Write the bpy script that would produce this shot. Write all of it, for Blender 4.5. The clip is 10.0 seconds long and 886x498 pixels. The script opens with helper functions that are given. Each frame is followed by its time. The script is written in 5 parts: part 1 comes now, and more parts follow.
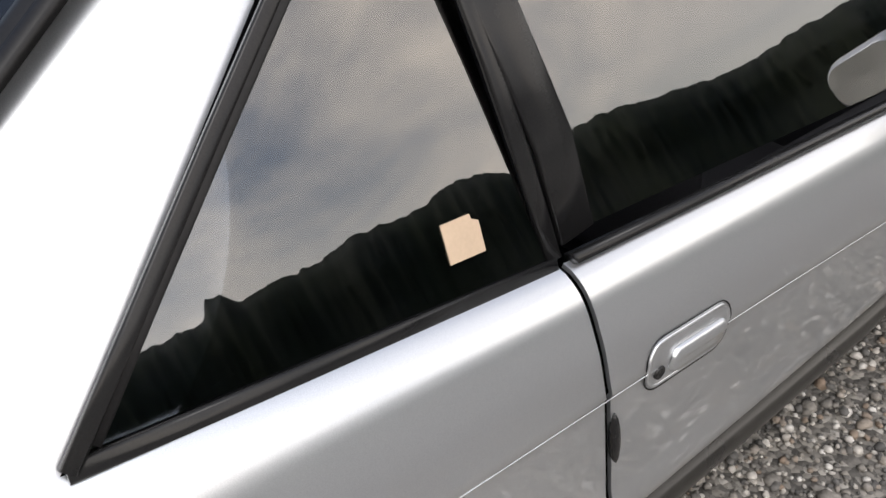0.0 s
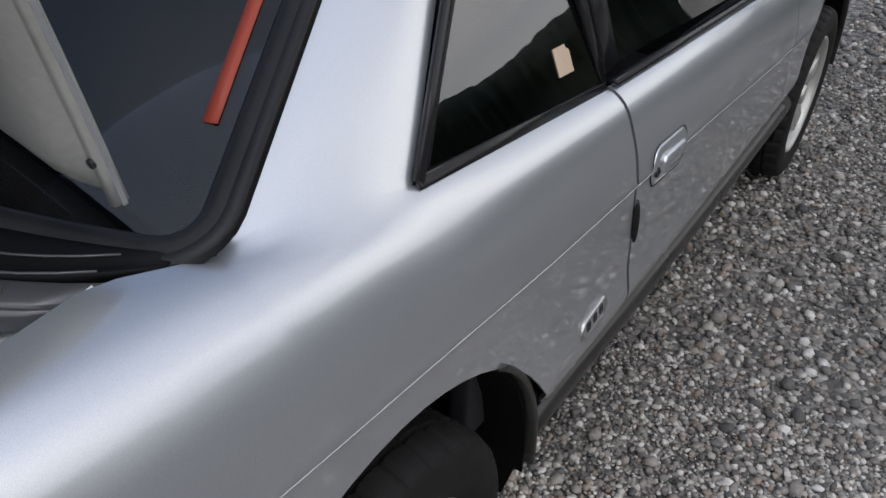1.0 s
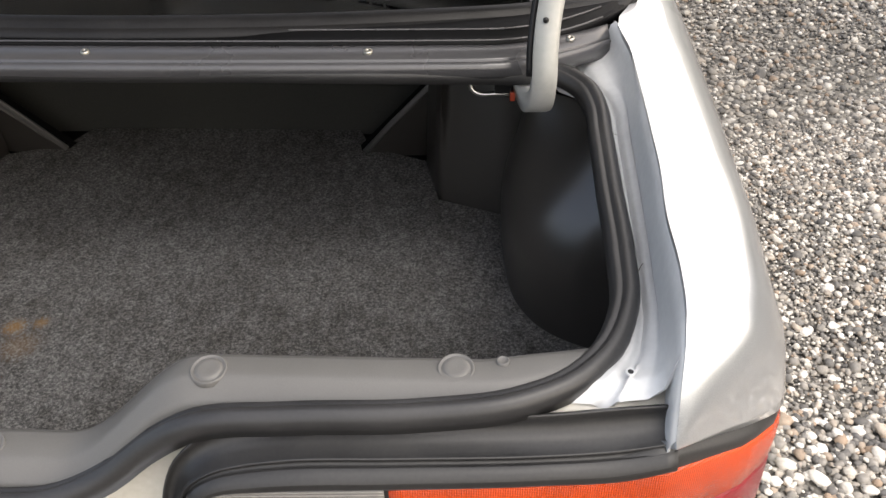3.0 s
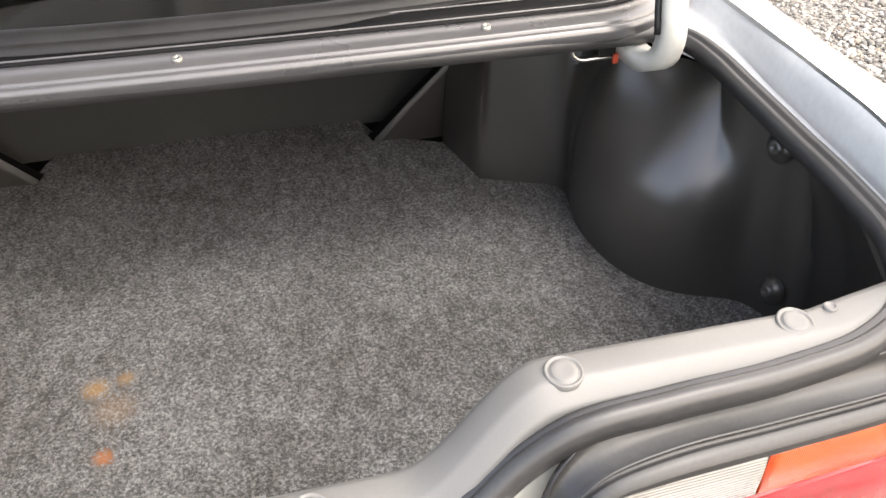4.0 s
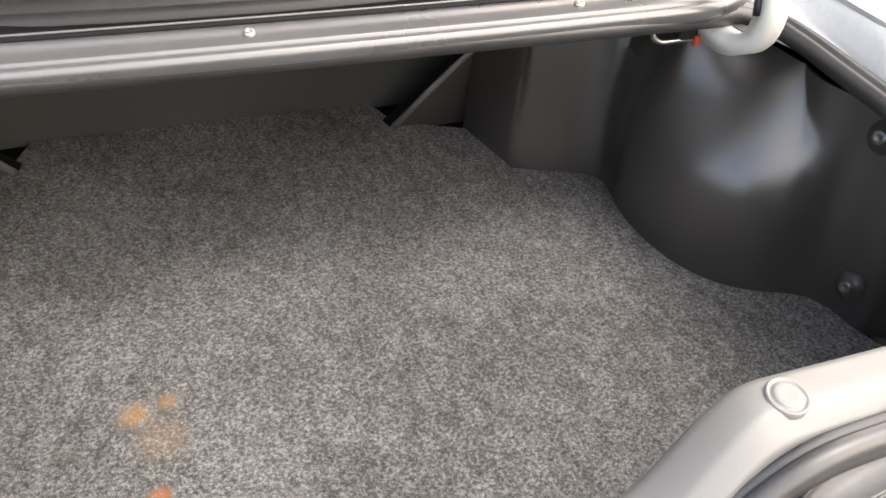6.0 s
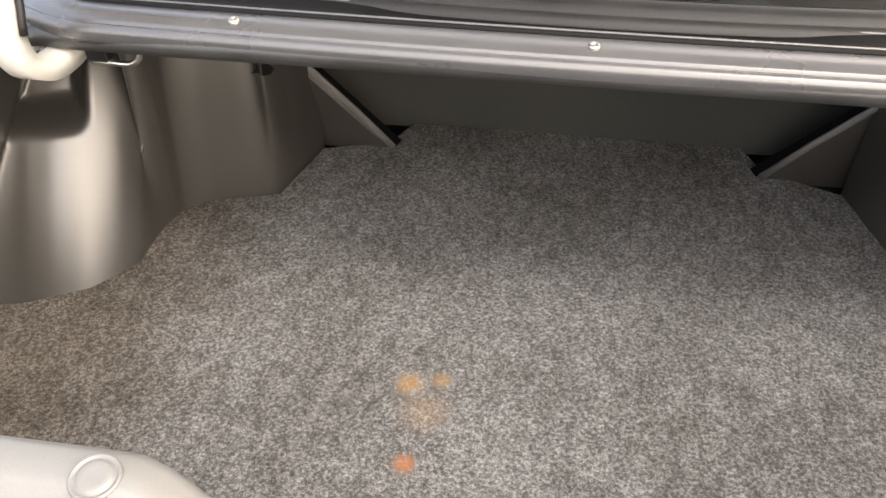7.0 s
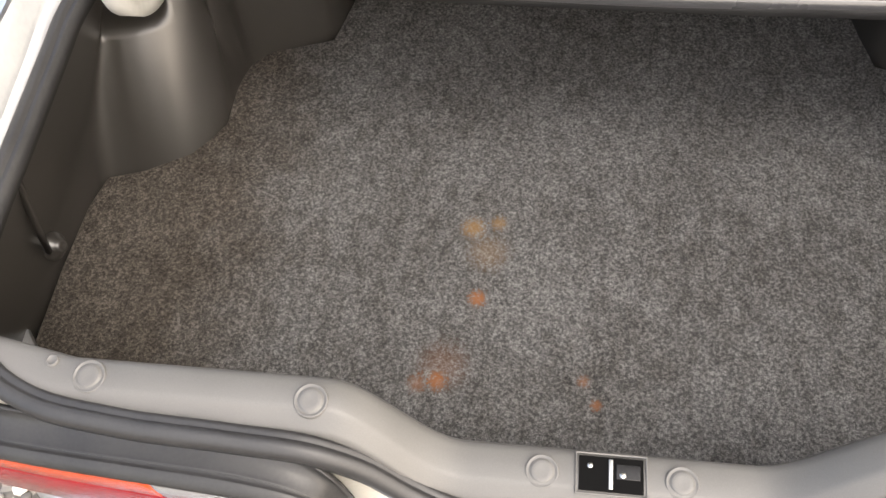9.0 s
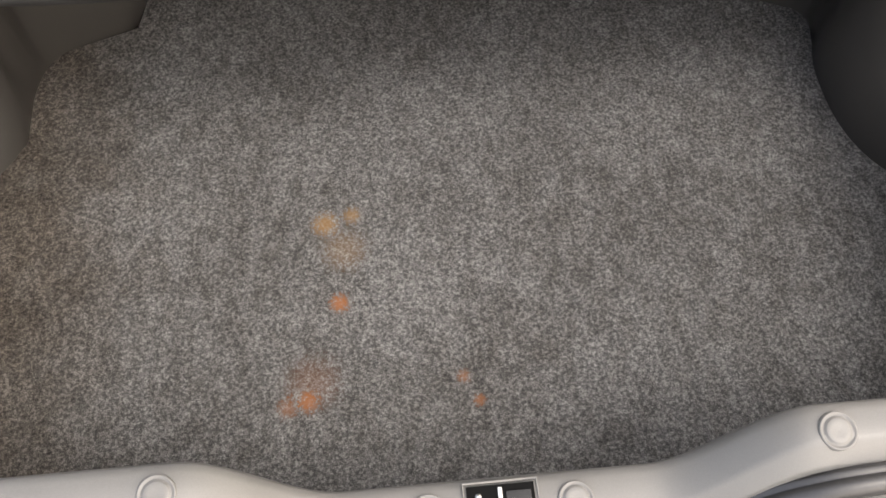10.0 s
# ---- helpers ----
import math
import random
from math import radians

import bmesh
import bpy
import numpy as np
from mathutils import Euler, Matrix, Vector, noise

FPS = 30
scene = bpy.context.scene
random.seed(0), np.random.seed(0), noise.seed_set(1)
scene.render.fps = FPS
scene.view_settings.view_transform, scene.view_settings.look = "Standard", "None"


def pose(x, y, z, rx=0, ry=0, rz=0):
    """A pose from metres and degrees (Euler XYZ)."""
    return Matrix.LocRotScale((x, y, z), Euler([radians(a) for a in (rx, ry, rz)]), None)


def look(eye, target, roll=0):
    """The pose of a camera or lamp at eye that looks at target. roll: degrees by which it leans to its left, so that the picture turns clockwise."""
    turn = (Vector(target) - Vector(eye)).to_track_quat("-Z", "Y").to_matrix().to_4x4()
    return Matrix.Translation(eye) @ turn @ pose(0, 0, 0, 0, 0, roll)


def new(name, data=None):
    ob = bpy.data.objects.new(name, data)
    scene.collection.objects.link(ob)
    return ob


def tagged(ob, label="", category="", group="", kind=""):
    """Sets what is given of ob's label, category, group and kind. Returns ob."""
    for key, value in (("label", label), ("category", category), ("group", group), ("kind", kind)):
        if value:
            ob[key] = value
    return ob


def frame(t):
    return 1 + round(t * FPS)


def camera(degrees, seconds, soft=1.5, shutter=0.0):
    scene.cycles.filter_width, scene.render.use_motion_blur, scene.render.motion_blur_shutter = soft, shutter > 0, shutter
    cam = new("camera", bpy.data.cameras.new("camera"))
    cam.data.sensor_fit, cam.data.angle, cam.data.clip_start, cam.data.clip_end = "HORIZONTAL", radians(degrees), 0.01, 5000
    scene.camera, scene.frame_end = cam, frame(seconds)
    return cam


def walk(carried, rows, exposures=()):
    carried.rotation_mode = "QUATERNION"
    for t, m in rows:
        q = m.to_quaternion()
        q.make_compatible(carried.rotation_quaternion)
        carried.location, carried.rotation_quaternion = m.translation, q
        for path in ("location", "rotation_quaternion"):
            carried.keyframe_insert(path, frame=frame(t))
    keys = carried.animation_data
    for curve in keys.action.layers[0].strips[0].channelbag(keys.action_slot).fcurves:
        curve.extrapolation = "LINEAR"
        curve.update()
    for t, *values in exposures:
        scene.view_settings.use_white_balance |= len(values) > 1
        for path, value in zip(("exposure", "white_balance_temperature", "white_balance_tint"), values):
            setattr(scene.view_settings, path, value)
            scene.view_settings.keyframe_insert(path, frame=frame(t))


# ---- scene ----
cam = camera(54.54, 10.0)
PATH = [
    (0, (1.2606, 1.2197, 1.4196), (0.6460, 1.7739, 0.8583), 1.21),
    (0.5, (1.2600, 0.9009, 1.4039), (0.7252, 1.5489, 0.8615), 3.10),
    (1, (1.2184, 0.5883, 1.3824), (0.7943, 1.3160, 0.8434), 4.04),
    (1.5, (1.0866, 0.2930, 1.3940), (0.7495, 1.0522, 0.8373), 3.21),
    (2, (0.9633, -0.0114, 1.4043), (0.7100, 0.7621, 0.8233), 2.51),
    (2.5, (0.7570, -0.1471, 1.3912), (0.5931, 0.6426, 0.8000), -0.00),
    (3, (0.4957, -0.1497, 1.3959), (0.4523, 0.6462, 0.7920), -1.08),
    (3.2, (0.3906, -0.1715, 1.3832), (0.4063, 0.6291, 0.7842), -0.33),
    (4.3, (-0.0122, -0.0154, 1.3706), (0.2596, 0.7064, 0.7340), 1.50),
    (4.5, (-0.0479, 0.0171, 1.3727), (0.2750, 0.7075, 0.7255), 2.47),
    (5, (-0.1530, 0.0821, 1.3610), (0.2680, 0.7067, 0.7032), 5.55),
    (5.2, (-0.1666, 0.0955, 1.3481), (0.2774, 0.7057, 0.6920), 6.63),
    (6.3, (-0.0806, 0.0744, 1.3043), (0.1144, 0.8321, 0.6816), 4.71),
    (6.5, (-0.0567, 0.0741, 1.2987), (0.0404, 0.8513, 0.6770), 3.59),
    (7, (-0.0253, 0.0763, 1.2982), (-0.1451, 0.8520, 0.6786), 0.04),
    (7.5, (-0.0203, 0.0826, 1.3152), (-0.2573, 0.8229, 0.6861), -4.22),
    (8, (-0.0416, 0.0632, 1.3931), (-0.3133, 0.7536, 0.7227), -7.43),
    (8.5, (-0.0772, 0.0744, 1.5056), (-0.2940, 0.6546, 0.7205), -8.39),
    (9, (-0.0943, 0.0985, 1.6051), (-0.1855, 0.5967, 0.7428), -5.08),
    (9.5, (-0.0555, 0.1154, 1.6404), (-0.0531, 0.5994, 0.7654), -0.12),
    (10, (-0.0644, 0.2239, 1.5723), (-0.0194, 0.6413, 0.6647), 0.97),
]
walk(cam, [(t, look(eye, target, roll)) for t, eye, target, roll in PATH], exposures=[
    (0, 0.25, 6300, 10), (0.5, -0.25, 6000, 10), (1, -0.5, 5800, 10), (1.5, -0.05, 6000, 10), (2, 0.35, 6350, 10), (2.5, 0.4, 6450, 10), (3, 0.8, 6750, 10), (3.2, 0.9, 6800, 10),
    (4.3, 2.35, 6900, 11), (5.2, 2.05, 6900, 11), (6.3, 2.35, 7000, 11), (7, 2.35, 7150, 11), (8, 1.57, 7100, 11), (9, 1.58, 7000, 11), (10, 1.7, 7000, 11)])

# ---------------------------------------------------------------- light
SUN_EL, SUN_AZ = radians(62), radians(128)
world = bpy.data.worlds.new("evening_sky")
scene.world = world
world.use_nodes = True
wt = world.node_tree
wt.nodes.clear()
w_out = wt.nodes.new("ShaderNodeOutputWorld")
w_bg = wt.nodes.new("ShaderNodeBackground")
w_sky = wt.nodes.new("ShaderNodeTexSky")
w_sky.sky_type = "NISHITA"
w_sky.sun_disc = False
w_sky.sun_elevation, w_sky.sun_rotation = SUN_EL, SUN_AZ
w_sky.air_density, w_sky.dust_density = 1.0, 0.5
w_co = wt.nodes.new("ShaderNodeTexCoord")
w_map = wt.nodes.new("ShaderNodeMapping")
w_map.inputs["Scale"].default_value = (1.2, 1.7, 3.0)
w_map.inputs["Rotation"].default_value = (0.3, 0.2, 0.5)
w_noise = wt.nodes.new("ShaderNodeTexNoise")
w_noise.inputs["Scale"].default_value = 1.7
w_noise.inputs["Detail"].default_value = 7
w_noise.inputs["Roughness"].default_value = 0.55
w_noise.inputs["Distortion"].default_value = 0.6
w_ramp = wt.nodes.new("ShaderNodeValToRGB")
w_ramp.color_ramp.elements[0].position = 0.18
w_ramp.color_ramp.elements[1].position = 0.60
w_mix = wt.nodes.new("ShaderNodeMix")
w_mix.data_type = "RGBA"
w_mix.inputs[7].default_value = (18.5, 16.3, 14.0, 1)
wt.links.new(w_co.outputs["Generated"], w_map.inputs["Vector"])
wt.links.new(w_map.outputs[0], w_noise.inputs["Vector"])
wt.links.new(w_noise.outputs["Fac"], w_ramp.inputs["Fac"])
w_sep = wt.nodes.new("ShaderNodeSeparateXYZ")
wt.links.new(w_co.outputs["Generated"], w_sep.inputs[0])
w_high = wt.nodes.new("ShaderNodeMapRange")  # the cloud cover thins towards the zenith
w_high.inputs["From Min"].default_value, w_high.inputs["From Max"].default_value = 0.38, 0.85
w_high.inputs["To Min"].default_value, w_high.inputs["To Max"].default_value = 1.0, 0.3
wt.links.new(w_sep.outputs["Z"], w_high.inputs["Value"])
w_mul = wt.nodes.new("ShaderNodeMath")
w_mul.operation = "MULTIPLY"
w_side = wt.nodes.new("ShaderNodeMapRange")  # lit cloud towards the front right, clearer and dimmer sky opposite
w_side.inputs["From Min"].default_value, w_side.inputs["From Max"].default_value = -0.45, 0.50
w_side.inputs["To Min"].default_value, w_side.inputs["To Max"].default_value = 0.12, 1.0
w_dot = wt.nodes.new("ShaderNodeVectorMath")
w_dot.operation = "DOT_PRODUCT"
w_dot.inputs[1].default_value = (0.80, -0.08, 0.0)
wt.links.new(w_co.outputs["Generated"], w_dot.inputs[0])
wt.links.new(w_dot.outputs["Value"], w_side.inputs["Value"])
w_mul2 = wt.nodes.new("ShaderNodeMath")
w_mul2.operation = "MULTIPLY"
wt.links.new(w_ramp.outputs["Color"], w_mul2.inputs[0])
wt.links.new(w_side.outputs[0], w_mul2.inputs[1])
wt.links.new(w_mul2.outputs[0], w_mul.inputs[0])
wt.links.new(w_high.outputs[0], w_mul.inputs[1])
wt.links.new(w_mul.outputs[0], w_mix.inputs[0])
wt.links.new(w_sky.outputs[0], w_mix.inputs[6])
w_sun = wt.nodes.new("ShaderNodeVectorMath")  # the hazy glow round the veiled sun
w_sun.operation = "DOT_PRODUCT"
w_sun.inputs[1].default_value = (math.sin(SUN_AZ) * math.cos(SUN_EL), math.cos(SUN_AZ) * math.cos(SUN_EL), math.sin(SUN_EL))
wt.links.new(w_co.outputs["Generated"], w_sun.inputs[0])
w_pos = wt.nodes.new("ShaderNodeMath")
w_pos.operation = "MAXIMUM"
w_pos.inputs[1].default_value = 0.0
wt.links.new(w_sun.outputs["Value"], w_pos.inputs[0])
w_pow = wt.nodes.new("ShaderNodeMath")
w_pow.operation = "POWER"
w_pow.inputs[1].default_value = 3.0
wt.links.new(w_pos.outputs[0], w_pow.inputs[0])
w_glow = wt.nodes.new("ShaderNodeMix")
w_glow.data_type, w_glow.blend_type, w_glow.clamp_factor = "RGBA", "ADD", True
w_glow.inputs[7].default_value = (8.5, 8.0, 7.3, 1)
wt.links.new(w_pow.outputs[0], w_glow.inputs[0])
wt.links.new(w_mix.outputs[2], w_glow.inputs[6])
wt.links.new(w_glow.outputs[2], w_bg.inputs["Color"])
w_bg.inputs["Strength"].default_value = 0.125
wt.links.new(w_bg.outputs[0], w_out.inputs[0])
sun = new("sun", bpy.data.lights.new("sun", "SUN"))
sun.data.energy, sun.data.angle, sun.data.color = 0.55, radians(24), (1.0, 0.95, 0.88)
sun.matrix_world = look((0, 0, 20), (20 * math.sin(SUN_AZ) * -math.cos(SUN_EL), 20 * math.cos(SUN_AZ) * -math.cos(SUN_EL), 20 - 20 * math.sin(SUN_EL)))


# ---------------------------------------------------------------- materials
def material(name, color, rough=0.5, metal=0.0, spec=0.5, coat=0.0, coat_rough=0.03):
    m = bpy.data.materials.new(name)
    m.use_nodes = True
    b = m.node_tree.nodes["Principled BSDF"]
    b.inputs["Base Color"].default_value = (*color, 1)
    b.inputs["Roughness"].default_value = rough
    b.inputs["Metallic"].default_value = metal
    b.inputs["Specular IOR Level"].default_value = spec
    b.inputs["Coat Weight"].default_value = coat
    b.inputs["Coat Roughness"].default_value = coat_rough
    return m


def node(m, kind, **values):
    n = m.node_tree.nodes.new(kind)
    for key, v in values.items():
        n.inputs[key].default_value = v
    return n


def link(m, a, b):
    m.node_tree.links.new(a, b)


def shader(m):
    return m.node_tree.nodes["Principled BSDF"]


def coords(m, scale=(1, 1, 1), kind="Object"):
    tc = m.node_tree.nodes.new("ShaderNodeTexCoord")
    mp = node(m, "ShaderNodeMapping")
    mp.inputs["Scale"].default_value = scale
    link(m, tc.outputs[kind], mp.inputs["Vector"])
    return mp.outputs[0]


def noise_of(m, vec, scale, detail=4.0, rough=0.5):
    n = node(m, "ShaderNodeTexNoise", Scale=scale, Detail=detail, Roughness=rough)
    link(m, vec, n.inputs["Vector"])
    return n.outputs["Fac"]


def ramp_of(m, fac, *stops):
    r = m.node_tree.nodes.new("ShaderNodeValToRGB")
    e = r.color_ramp.elements
    while len(e) < len(stops):
        e.new(0.5)
    for el, (p, c) in zip(e, stops):
        el.position, el.color = p, (*c, 1)
    link(m, fac, r.inputs["Fac"])
    return r.outputs["Color"]


def bump_of(m, height, strength, distance=0.002, after=None):
    b = node(m, "ShaderNodeBump", Strength=strength, Distance=distance)
    link(m, height, b.inputs["Height"])
    if after is not None:
        link(m, after, b.inputs["Normal"])
    link(m, b.outputs[0], shader(m).inputs["Normal"])
    return b.outputs[0]


def grained(m, scale, color_a, color_b, bump=0.1, distance=0.001, stains=3.0, rough=(0.4, 0.6)):
    """Two-scale variation of colour and gloss with a fine grain."""
    v = coords(m)
    fine, broad = noise_of(m, v, scale, 3), noise_of(m, v, stains, 5)
    mixed = node(m, "ShaderNodeMath")
    mixed.operation = "MULTIPLY_ADD"
    mixed.inputs[1].default_value = 0.4
    link(m, fine, mixed.inputs[0])
    half = node(m, "ShaderNodeMath")
    half.operation = "MULTIPLY"
    half.inputs[1].default_value = 0.6
    link(m, broad, half.inputs[0])
    link(m, half.outputs[0], mixed.inputs[2])
    link(m, ramp_of(m, mixed.outputs[0], (0.3, color_a), (0.7, color_b)), shader(m).inputs["Base Color"])
    mr = node(m, "ShaderNodeMapRange")
    mr.inputs["To Min"].default_value, mr.inputs["To Max"].default_value = rough
    mr.inputs["From Min"].default_value, mr.inputs["From Max"].default_value = 0.3, 0.7
    link(m, broad, mr.inputs["Value"])
    link(m, mr.outputs[0], shader(m).inputs["Roughness"])
    if bump:
        bump_of(m, fine, bump, distance)
    return m


PAINT = material("silver_paint", (0.60, 0.62, 0.65), 0.31, 0.87, 0.5, 1.0, 0.02)
shader(PAINT).inputs["Coat IOR"].default_value = 1.65
_v = coords(PAINT)
link(PAINT, ramp_of(PAINT, noise_of(PAINT, _v, 1400, 2), (0.35, (0.61, 0.635, 0.665)), (0.65, (0.74, 0.765, 0.795))), shader(PAINT).inputs["Base Color"])
INNER_PAINT = grained(material("inner_silver_paint", (0.6, 0.6, 0.58), 0.45, 0.12), 120, (0.54, 0.555, 0.565), (0.66, 0.67, 0.675), 0.05, stains=9, rough=(0.35, 0.55))
RUBBER = grained(material("black_rubber", (0.02, 0.02, 0.02), 0.4, 0, 0.27), 300, (0.008, 0.008, 0.0085), (0.019, 0.0185, 0.019), 0.08, stains=14, rough=(0.34, 0.48))
SEAL = grained(material("soft_seal_rubber", (0.03, 0.03, 0.03), 0.4, 0, 0.6), 300, (0.018, 0.018, 0.019), (0.036, 0.0355, 0.036), 0.08, stains=14, rough=(0.36, 0.48))
TRIM = grained(material("black_trim", (0.02, 0.02, 0.02), 0.2, 0, 0.3), 500, (0.010, 0.010, 0.011), (0.02, 0.02, 0.02), 0.03, stains=10, rough=(0.12, 0.28))
LINER = grained(material("moulded_liner_plastic", (0.035, 0.036, 0.036), 0.3, 0, 1.0), 900, (0.029, 0.0265, 0.024), (0.041, 0.0378, 0.034), 0.08, 0.0004, stains=7, rough=(0.29, 0.34))
SILLPLASTIC = grained(material("grey_sill_plastic", (0.25, 0.25, 0.25)), 900, (0.108, 0.106, 0.101), (0.142, 0.139, 0.133), 0.1, 0.0004, stains=8, rough=(0.36, 0.52))
STRIP = grained(material("satin_black_strip", (0.03, 0.03, 0.033), 0.3, 0, 0.9), 400, (0.048, 0.048, 0.051), (0.066, 0.065, 0.069), 0.03, stains=8, rough=(0.24, 0.34))
SEAM = grained(material("grey_sealant", (0.06, 0.06, 0.065)), 400, (0.05, 0.05, 0.05), (0.10, 0.095, 0.09), 0.04, stains=8, rough=(0.5, 0.7))
# paler grey that paints the highlight along the gusset edges
EDGE_HIGHLIGHT = grained(material("edge_highlight_grey", (0.1, 0.1, 0.1)), 400, (0.085, 0.084, 0.080), (0.125, 0.122, 0.118), 0.04, stains=12, rough=(0.4, 0.5))
FRIT = material("black_glass_edge", (0.004, 0.004, 0.0045), 0.6, 0, 0.15)
ROCKER = grained(material("grey_rocker_plastic", (0.05, 0.05, 0.05), 0.4, 0, 0.6), 500, (0.012, 0.0115, 0.011), (0.030, 0.028, 0.024), 0.1, stains=6, rough=(0.22, 0.4))
DARK = grained(material("dark_cabin_cloth", (0.02, 0.02, 0.022)), 250, (0.012, 0.012, 0.015), (0.03, 0.03, 0.036), 0.2, stains=5, rough=(0.8, 0.95))
BOARD = grained(material("dark_fibre_board", (0.05, 0.05, 0.048)), 400, (0.020, 0.021, 0.019), (0.040, 0.041, 0.037), 0.3, stains=5, rough=(0.8, 0.95))
STEEL = material("bright_steel", (0.6, 0.6, 0.58), 0.3, 1.0)
CREAM = grained(material("cream_primer_paint", (0.6, 0.58, 0.5)), 150, (0.55, 0.53, 0.46), (0.68, 0.66, 0.6), 0.05, stains=12, rough=(0.4, 0.6))
LID_PAINT = grained(material("dull_silver_paint", (0.35, 0.36, 0.34), 0.4, 0.2), 120, (0.27, 0.268, 0.243), (0.36, 0.355, 0.325), 0.05, stains=6, rough=(0.35, 0.5))
ARM_PAINT = grained(material("pale_arm_paint", (0.45, 0.45, 0.42), 0.4, 0.2), 120, (0.38, 0.38, 0.35), (0.50, 0.49, 0.46), 0.05, stains=6, rough=(0.35, 0.5))
GARNISH = grained(material("satin_black_garnish", (0.01, 0.01, 0.01), 0.3, 0, 0.55), 300, (0.014, 0.014, 0.0148), (0.034, 0.0335, 0.033), 0.06, stains=16, rough=(0.36, 0.5))
ALLOY = grained(material("alloy_rim_paint", (0.5, 0.5, 0.47), 0.35, 0.6), 90, (0.42, 0.42, 0.39), (0.58, 0.58, 0.54), 0.04, stains=15, rough=(0.3, 0.45))
TYRE = grained(material("tyre_rubber", (0.02, 0.02, 0.02), 0.6, 0, 0.2), 200, (0.007, 0.007, 0.007), (0.018, 0.0175, 0.0165), 0.15, stains=10, rough=(0.6, 0.85))
# near-black standing in for shade in wells, gaps, holes and hidden plates
BLACKOUT = material("shade_black", (0.004, 0.004, 0.004), 0.9, 0, 0.1)
TAN = grained(material("tan_paper", (0.55, 0.42, 0.30)), 200, (0.50, 0.38, 0.27), (0.60, 0.46, 0.33), 0.0, stains=20, rough=(0.6, 0.8))
ORANGE_TRIM = material("orange_tape", (0.32, 0.045, 0.018), 0.5)
BUTTON = material("steel_screw", (0.5, 0.48, 0.42), 0.3, 1.0)


def lens(name, color, ribs, axis):
    m = material(name, color, 0.16, 0.0, 0.45, 0.15)
    v = coords(m)
    w = node(m, "ShaderNodeTexWave", Scale=ribs)
    w.bands_direction = axis
    link(m, v, w.inputs["Vector"])
    w2 = node(m, "ShaderNodeTexWave", Scale=ribs)
    w2.bands_direction = "Z"
    link(m, v, w2.inputs["Vector"])
    add = node(m, "ShaderNodeMath")
    link(m, w.outputs["Fac"], add.inputs[0])
    link(m, w2.outputs["Fac"], add.inputs[1])
    broad = noise_of(m, v, 25, 3)
    dark = tuple(c * 0.55 for c in color)
    mul = node(m, "ShaderNodeMath")
    mul.operation = "MULTIPLY"
    link(m, add.outputs[0], mul.inputs[0])
    link(m, broad, mul.inputs[1])
    link(m, ramp_of(m, mul.outputs[0], (0.15, dark), (0.75, color)), shader(m).inputs["Base Color"])
    bump_of(m, add.outputs[0], 0.35, 0.001)
    return m


LENS_ORANGE = lens("orange_lens", (0.66, 0.066, 0.004), 160, "X")
LENS_RED = lens("red_lens", (0.30, 0.012, 0.02), 160, "X")
LENS_WHITE = lens("clear_ribbed_lens", (0.27, 0.26, 0.24), 90, "Z")



def glass(name, tint, ior):
    m = bpy.data.materials.new(name)
    m.use_nodes = True
    m.node_tree.nodes.remove(shader(m))
    clear = node(m, "ShaderNodeBsdfTransparent", Color=(*tint, 1))
    gloss = node(m, "ShaderNodeBsdfGlossy", Roughness=0.01, Color=(1, 1, 1, 1))
    edge = node(m, "ShaderNodeFresnel", IOR=ior)
    mix = node(m, "ShaderNodeMixShader")
    link(m, edge.outputs[0], mix.inputs[0])
    link(m, clear.outputs[0], mix.inputs[1])
    link(m, gloss.outputs[0], mix.inputs[2])
    link(m, mix.outputs[0], m.node_tree.nodes["Material Output"].inputs[0])
    return m


GLASS = glass("tinted_glass", (0.42, 0.44, 0.47), 2.4)
REAR_GLASS = glass("dark_tinted_glass", (0.24, 0.26, 0.30), 1.6)

# carpet: grey flecked felt with rust stains
CARPET = material("flecked_grey_carpet", (0.1, 0.1, 0.1), 0.95, 0, 0.1)
_v = coords(CARPET)
_f1, _f2, _f3 = noise_of(CARPET, _v, 700, 3, 0.8), noise_of(CARPET, _v, 270, 3, 0.7), noise_of(CARPET, _v, 5, 5, 0.6)
_s = node(CARPET, "ShaderNodeMath")
_s.operation = "MULTIPLY_ADD"
_s.inputs[1].default_value = 0.42
link(CARPET, _f1, _s.inputs[0])
_s2 = node(CARPET, "ShaderNodeMath")
_s2.operation = "MULTIPLY"
_s2.inputs[1].default_value = 0.58
link(CARPET, _f2, _s2.inputs[0])
link(CARPET, _s2.outputs[0], _s.inputs[2])
_fleck = ramp_of(CARPET, _s.outputs[0], (0.39, (0.038, 0.038, 0.040)), (0.5, (0.103, 0.102, 0.101)), (0.61, (0.235, 0.232, 0.229)))
_f4 = noise_of(CARPET, coords(CARPET, (1, 0.45, 1)), 75, 3, 0.6)
_fm = node(CARPET, "ShaderNodeMath")
_fm.operation = "MULTIPLY_ADD"
_fm.inputs[1].default_value = 0.55
link(CARPET, _f4, _fm.inputs[0])
_fm2 = node(CARPET, "ShaderNodeMath")
_fm2.operation = "MULTIPLY"
_fm2.inputs[1].default_value = 0.45
link(CARPET, _f3, _fm2.inputs[0])
link(CARPET, _fm2.outputs[0], _fm.inputs[2])
_dirt_and_tone = ramp_of(CARPET, _fm.outputs[0], (0.36, (0.62, 0.60, 0.57)), (0.62, (1.12, 1.12, 1.11)))
_mul = node(CARPET, "ShaderNodeMix")
_mul.data_type, _mul.blend_type = "RGBA", "MULTIPLY"
_mul.inputs[0].default_value = 1
link(CARPET, _fleck, _mul.inputs[6])
